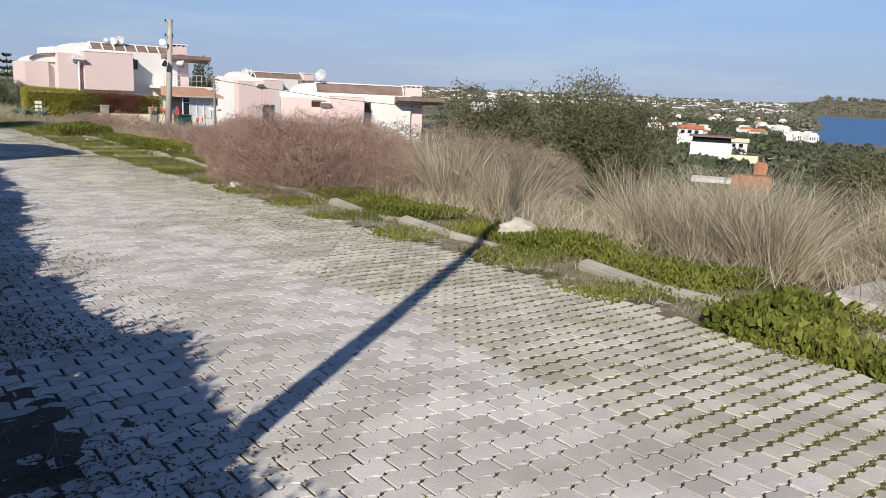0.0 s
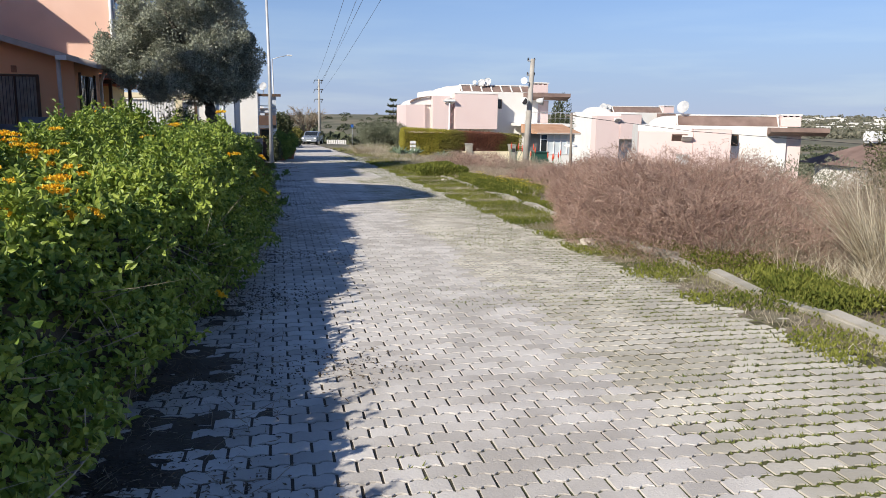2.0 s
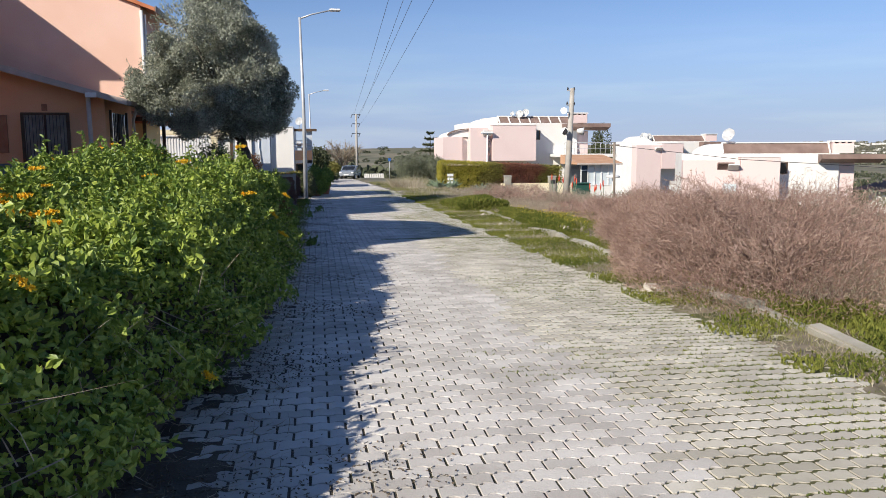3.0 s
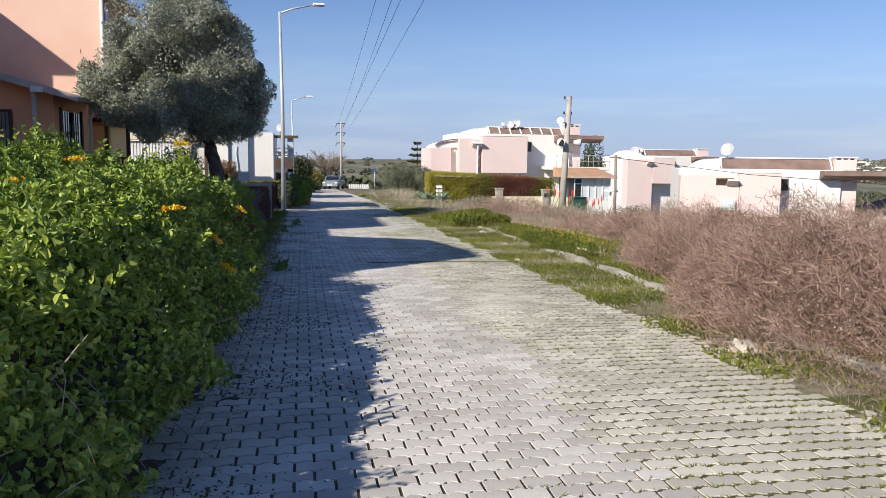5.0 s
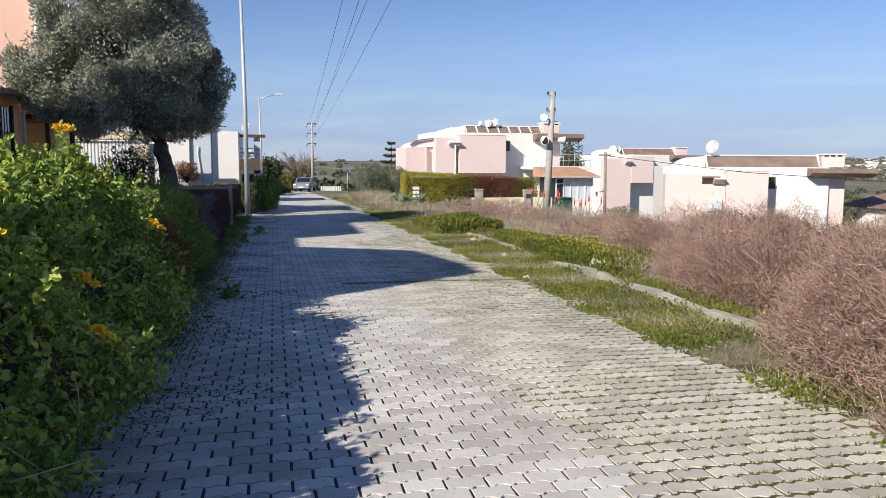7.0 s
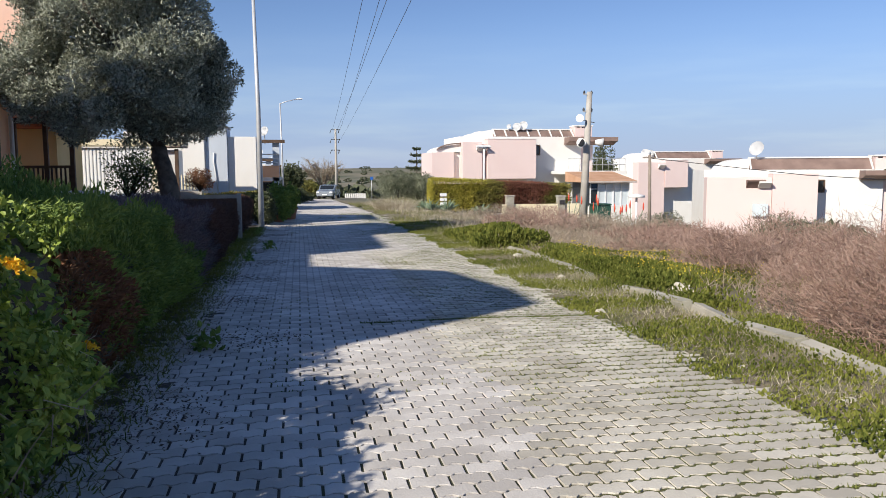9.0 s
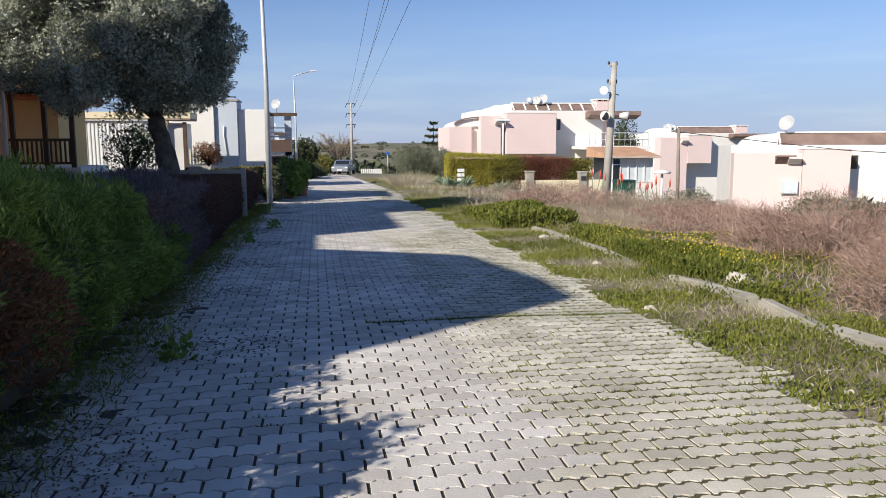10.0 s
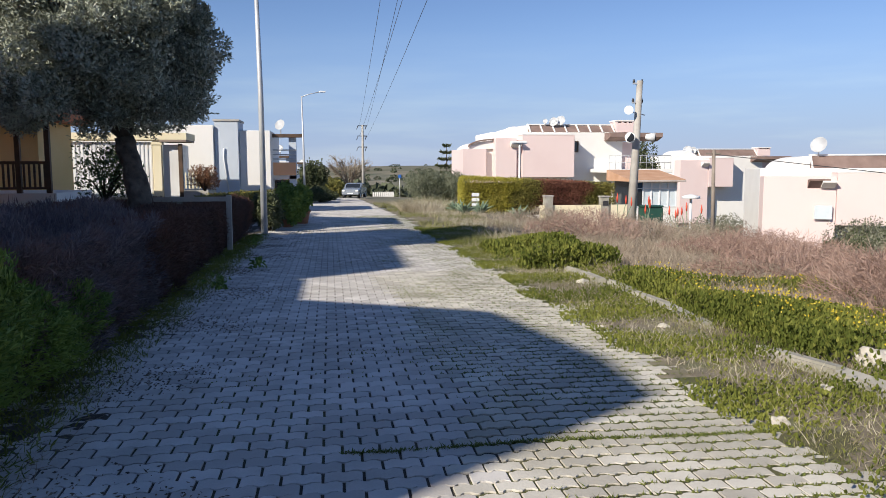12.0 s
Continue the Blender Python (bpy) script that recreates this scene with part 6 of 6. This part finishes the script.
def moss():
    """Moss and tiny grass in the joints, thickest on the verge side."""
    n = 170000
    row = rng.integers(0, int(50 / PW), n)
    y = Y0 + (row + 0.5) * PW + rng.normal(0, 0.006, n)
    x = rng.uniform(1.5, 5.0, n)
    v = bumps(np.c_[x * 0.8, y * 0.5, 0 * x], 1.6, 6.0) + 0.5 * bumps(np.c_[x, y, 0 * x], 4.0, 2.0)
    m = v + rng.normal(0, 0.2, n) > 0.85 - 0.4 * (x - 1.5)
    x, y = x[m], y[m]
    seam = rng.uniform(2.4, 5.2, 2600)
    x, y = np.concatenate([x, seam]), np.concatenate([y, Y0 + (196.5 * PW) + 0.02 * np.sin(seam * 4) + rng.normal(0, 0.012, 2600)])
    p = np.c_[x, y, road_z(x, y) - 0.008]
    way = np.c_[rng.normal(0, 0.7, (len(x), 2)), 1 + 0 * x]
    tagged(part("moss", blades("moss", p, way, 0.026, 0.01, 0.4), M["moss"]), "moss and fine grass in the paver joints", "moss", kind="stuff")


moss()
for sx, sy in ((1.06, 17.5), (0.95, 24.6), (1.2, 26.9), (0.8, 31.0), (0.35, 12.2)):
    tuft_ob = thing("small_weed", "small bright green weed growing from a joint", "weed", (sx, sy, gz(2.0, sy)))
    q = rng.normal(size=(60, 3)) * [0.06, 0.06, 0.05] + [0, 0, 0.08]
    q[:, 2] = np.maximum(q[:, 2], 0.0)
    part("foliage", leaves("foliage", q, rng.normal(size=(60, 3)) + [0, 0, 0.6], 0.07, 0.04), M["thuja"], tuft_ob)
    part("stem", tube([(0, 0, -0.01), (0, 0, 0.09)], 0.008, 5), M["thuja"], tuft_ob)


# ---- left kerb ----
def left_kerb():
    ob = thing("kerb", "pale concrete kerb under the hedge", "kerb", kind="structure")
    bm = box(-0.07, 0.07, -0.48, 0.48, -0.1, 0.11, 0.02)
    me = bpy.data.meshes.new("kerb_stone")
    bm.to_mesh(me)
    bm.free()
    me.materials.append(M["kerb"])
    for k in range(30):
        y = 5.0 + k * 0.985
        st = new("kerb_stone", me)
        st.parent = ob
        st.matrix_world = pose(-0.02 + random.uniform(-0.01, 0.01), y, gz(2.0, y) - 0.0, 0, random.uniform(-2, 2), random.uniform(-1, 1))


left_kerb()


# ---- far town and woods ----
def far_town():
    """White houses scattered over the low land by the bay, each a block with a roof and openings."""
    local = np.random.default_rng(21)
    def house(bearing, dist, w, h, roof):
        x, y = dist * math.sin(radians(bearing)), dist * math.cos(radians(bearing))
        z = gz(x, y)
        ob = thing("distant_house", "small white house on the far slope", "house", (x, y, z), float(local.uniform(-30, 30)), group="houses by the bay")
        part("wall", box(-w / 2, w / 2, -w * 0.4, w * 0.4, -3, h), M["white"], ob)
        if roof:
            part("roof", prism([(-w * 0.45, h + 0.01), (0, h + w * 0.18), (w * 0.45, h + 0.01)], "x", -w * 0.54, w * 0.54), M["tile"], ob)
        else:
            part("roof", box(-w * 0.3, w * 0.3, -w * 0.3, w * 0.3, h + 0.01, h + 1.6), M["white"], ob)
        for k in range(3):
            part("window", box(-w * 0.36 + k * w * 0.27, -w * 0.24 + k * w * 0.27, -w * 0.4 - 0.05, -w * 0.4, h * 0.35, h * 0.7), M["dark_glass"], ob)
    for k in range(40):
        house(local.uniform(53, 62), 330 * (1500 / 330) ** local.uniform(), local.uniform(5.5, 9), local.uniform(3, 4.5), k % 3 == 0)
    for k in range(16):
        house(61.2 + 0.15 * k, local.uniform(560, 640), local.uniform(5, 7), local.uniform(3.5, 6), False)
    n = 560
    bm = bmesh.new()
    for k in range(n):
        b = local.uniform(34, 62)
        d = 1500 * (3900 / 1500) ** local.uniform(0, 1) ** 0.7
        x, y = d * math.sin(radians(b)), d * math.cos(radians(b))
        w = local.uniform(5, 11)
        z = gz(x, y)
        box(x - w, x + w, y - w, y + w, z - 4, z + local.uniform(3, 6), 0, bm)
    tagged(part("far_town", bm, M["white"]), "white houses of the far town along the coast", "town", kind="stuff")


far_town()


def woods(name, label, material, regions):
    """Scrub and trees over the falling land, too many to count."""
    local = np.random.default_rng(22)
    base, r = [], []
    for b0, b1, d0, d1, n, s in regions:
        b, d = np.radians(local.uniform(b0, b1, n)), d0 * (d1 / d0) ** local.uniform(0, 1, n)
        base.append(np.c_[d * np.sin(b), d * np.cos(b)])
        r.append(s * local.uniform(0.5, 1.2, n) * (0.55 + 0.45 * d / d1))
    base, r = np.concatenate(base), np.concatenate(r)
    z = ground_z(base[:, 0], base[:, 1])
    m = z > -21
    base, r, z = base[m], r[m], z[m]
    k = 60
    d = unit(local.normal(size=(len(r) * k, 3)))
    c = np.repeat(np.c_[base, z + r * 0.35], k, 0)
    rr = np.repeat(r, k)[:, None]
    p = c + d * rr * local.uniform(0.6, 1.05, (len(d), 1)) * [1, 1, 0.55]
    n = len(p)
    way = unit(d + local.normal(size=(n, 3)) * 0.6)
    side = unit(np.cross(way, local.normal(size=(n, 3))))
    s = rr * 0.3
    v = np.stack([p - side * s, p + way * s * 1.2, p + side * s], 1).reshape(-1, 3)
    tagged(part(name, mesh_of(name, v, np.arange(3 * n).reshape(-1, 3)), material), label, "woods", kind="stuff")


woods("distant_woods", "scattered dark green scrub and trees over the falling land", M["woods"], ((30, 72, 60, 560, 1100, 3.0), (-12, 30, 130, 1300, 800, 4.5), (50, 62.5, 350, 1000, 600, 4.0)))
# Paler than the nearer woods: distance haze is mixed into this dry scrub colour.
M["far_scrub"] = mat("haze_paled_dry_scrub", (0.12, 0.125, 0.085), (0.24, 0.225, 0.165), 0.02, 0.5, 0.95, 0.0, vary=0.9)
woods("far_scrub", "dry olive-grey scrub over the far hills, paled for haze", M["far_scrub"], ((34, 63.2, 900, 4300, 1500, 11.0), (62, 74, 3300, 4400, 420, 14.0)))


def low_house(label, bearing, dist, top, w, roof_mat, dark=False):
    """A house on the falling land, seen over the dry grass: wall, windows, eave and roof."""
    x, y = dist * math.sin(radians(bearing)), dist * math.cos(radians(bearing))
    ob = thing("low_house", label, "house", (x, y, gz(x, y)), -bearing)
    h = top - gz(x, y)
    part("wall", box(-w / 2, w / 2, 0, w * 0.7, -1, h - 1.0), M["white"], ob)
    if dark:
        # Dark block put in for the shade inside the veranda opening.
        part("glazed_band", box(-w / 2 + 0.2, w / 2 - 0.2, 0.3, w * 0.7, h - 1.0, h - 0.25), M["dark_glass"], ob)
        part("roof", box(-w / 2 - 0.3, w / 2 + 0.3, -0.3, w * 0.7, h - 0.248, h, 0.04), roof_mat, ob)
    else:
        part("roof", prism([(-0.5, h - 0.99), (-0.5, h - 0.85), (w * 0.35, h), (w * 0.75, h - 0.85), (w * 0.75, h - 0.99)], "x", -w / 2 - 0.4, w / 2 + 0.4), roof_mat, ob)
        for k in range(3):
            part("window", box(-w * 0.38 + k * w * 0.28, -w * 0.22 + k * w * 0.28, -0.04, 0.0, h - 2.4, h - 1.4), M["dark_glass"], ob)
    return ob


low_house("low white house with a dark veranda opening under a flat roof", 57.1, 120.0, -2.9, 5.8, M["brown_tile"], True)
low_house("small white house with a cream pitched roof", 59.2, 118.0, -5.4, 3.6, M["cream"])
low_house("small white house with a pale orange roof", 61.9, 125.0, -6.0, 5.0, M["pale_tile"])
low_house("white house with a terracotta roof on the slope", 55.6, 240.0, -4.6, 7.0, M["tile"])
low_house("white house with a cream roof on the slope", 58.6, 230.0, -7.3, 7.0, M["cream"])
chim = thing("red_chimney", "orange rendered chimney block on a low white roof below", "chimney", (23.5, 13.4, gz(23.5, 13.4)), -60)
ct = -0.25 - gz(23.5, 13.4)
part("stack", box(-0.1, 0.3, -0.2, 0.2, ct - 0.45, ct, 0.05), M["terracotta"], chim)
part("base_block", box(-0.75, 0.45, -0.4, 0.4, 0, ct - 0.452, 0.05), M["terracotta"], chim)
part("roof_slab", box(-2.0, -0.76, -0.5, 0.5, ct - 0.75, ct - 0.62), M["white"], chim)
hip = thing("hipped_house", "white house with a brown hipped roof and water tanks", "house", (47.0, 53.5, -3.4))
part("wall", box(-4, 4, -3, 3, -4, 1.6), M["white"], hip)
bmh = bmesh.new()
bmesh.ops.create_cone(bmh, cap_ends=True, segments=4, radius1=6.4, radius2=1.2, depth=1.7, matrix=pose(0, 0, 2.46, 0, 0, 45))
part("roof", bmh, M["brown_tile"], hip)
for dx in (-1.4, 0.4):
    part("water_tank", box(dx - 0.6, dx + 0.6, -0.5, 0.5, 3.32, 4.2, 0.15), M["plastic_white"], hip)

# ---- pavers last ----
pavers()
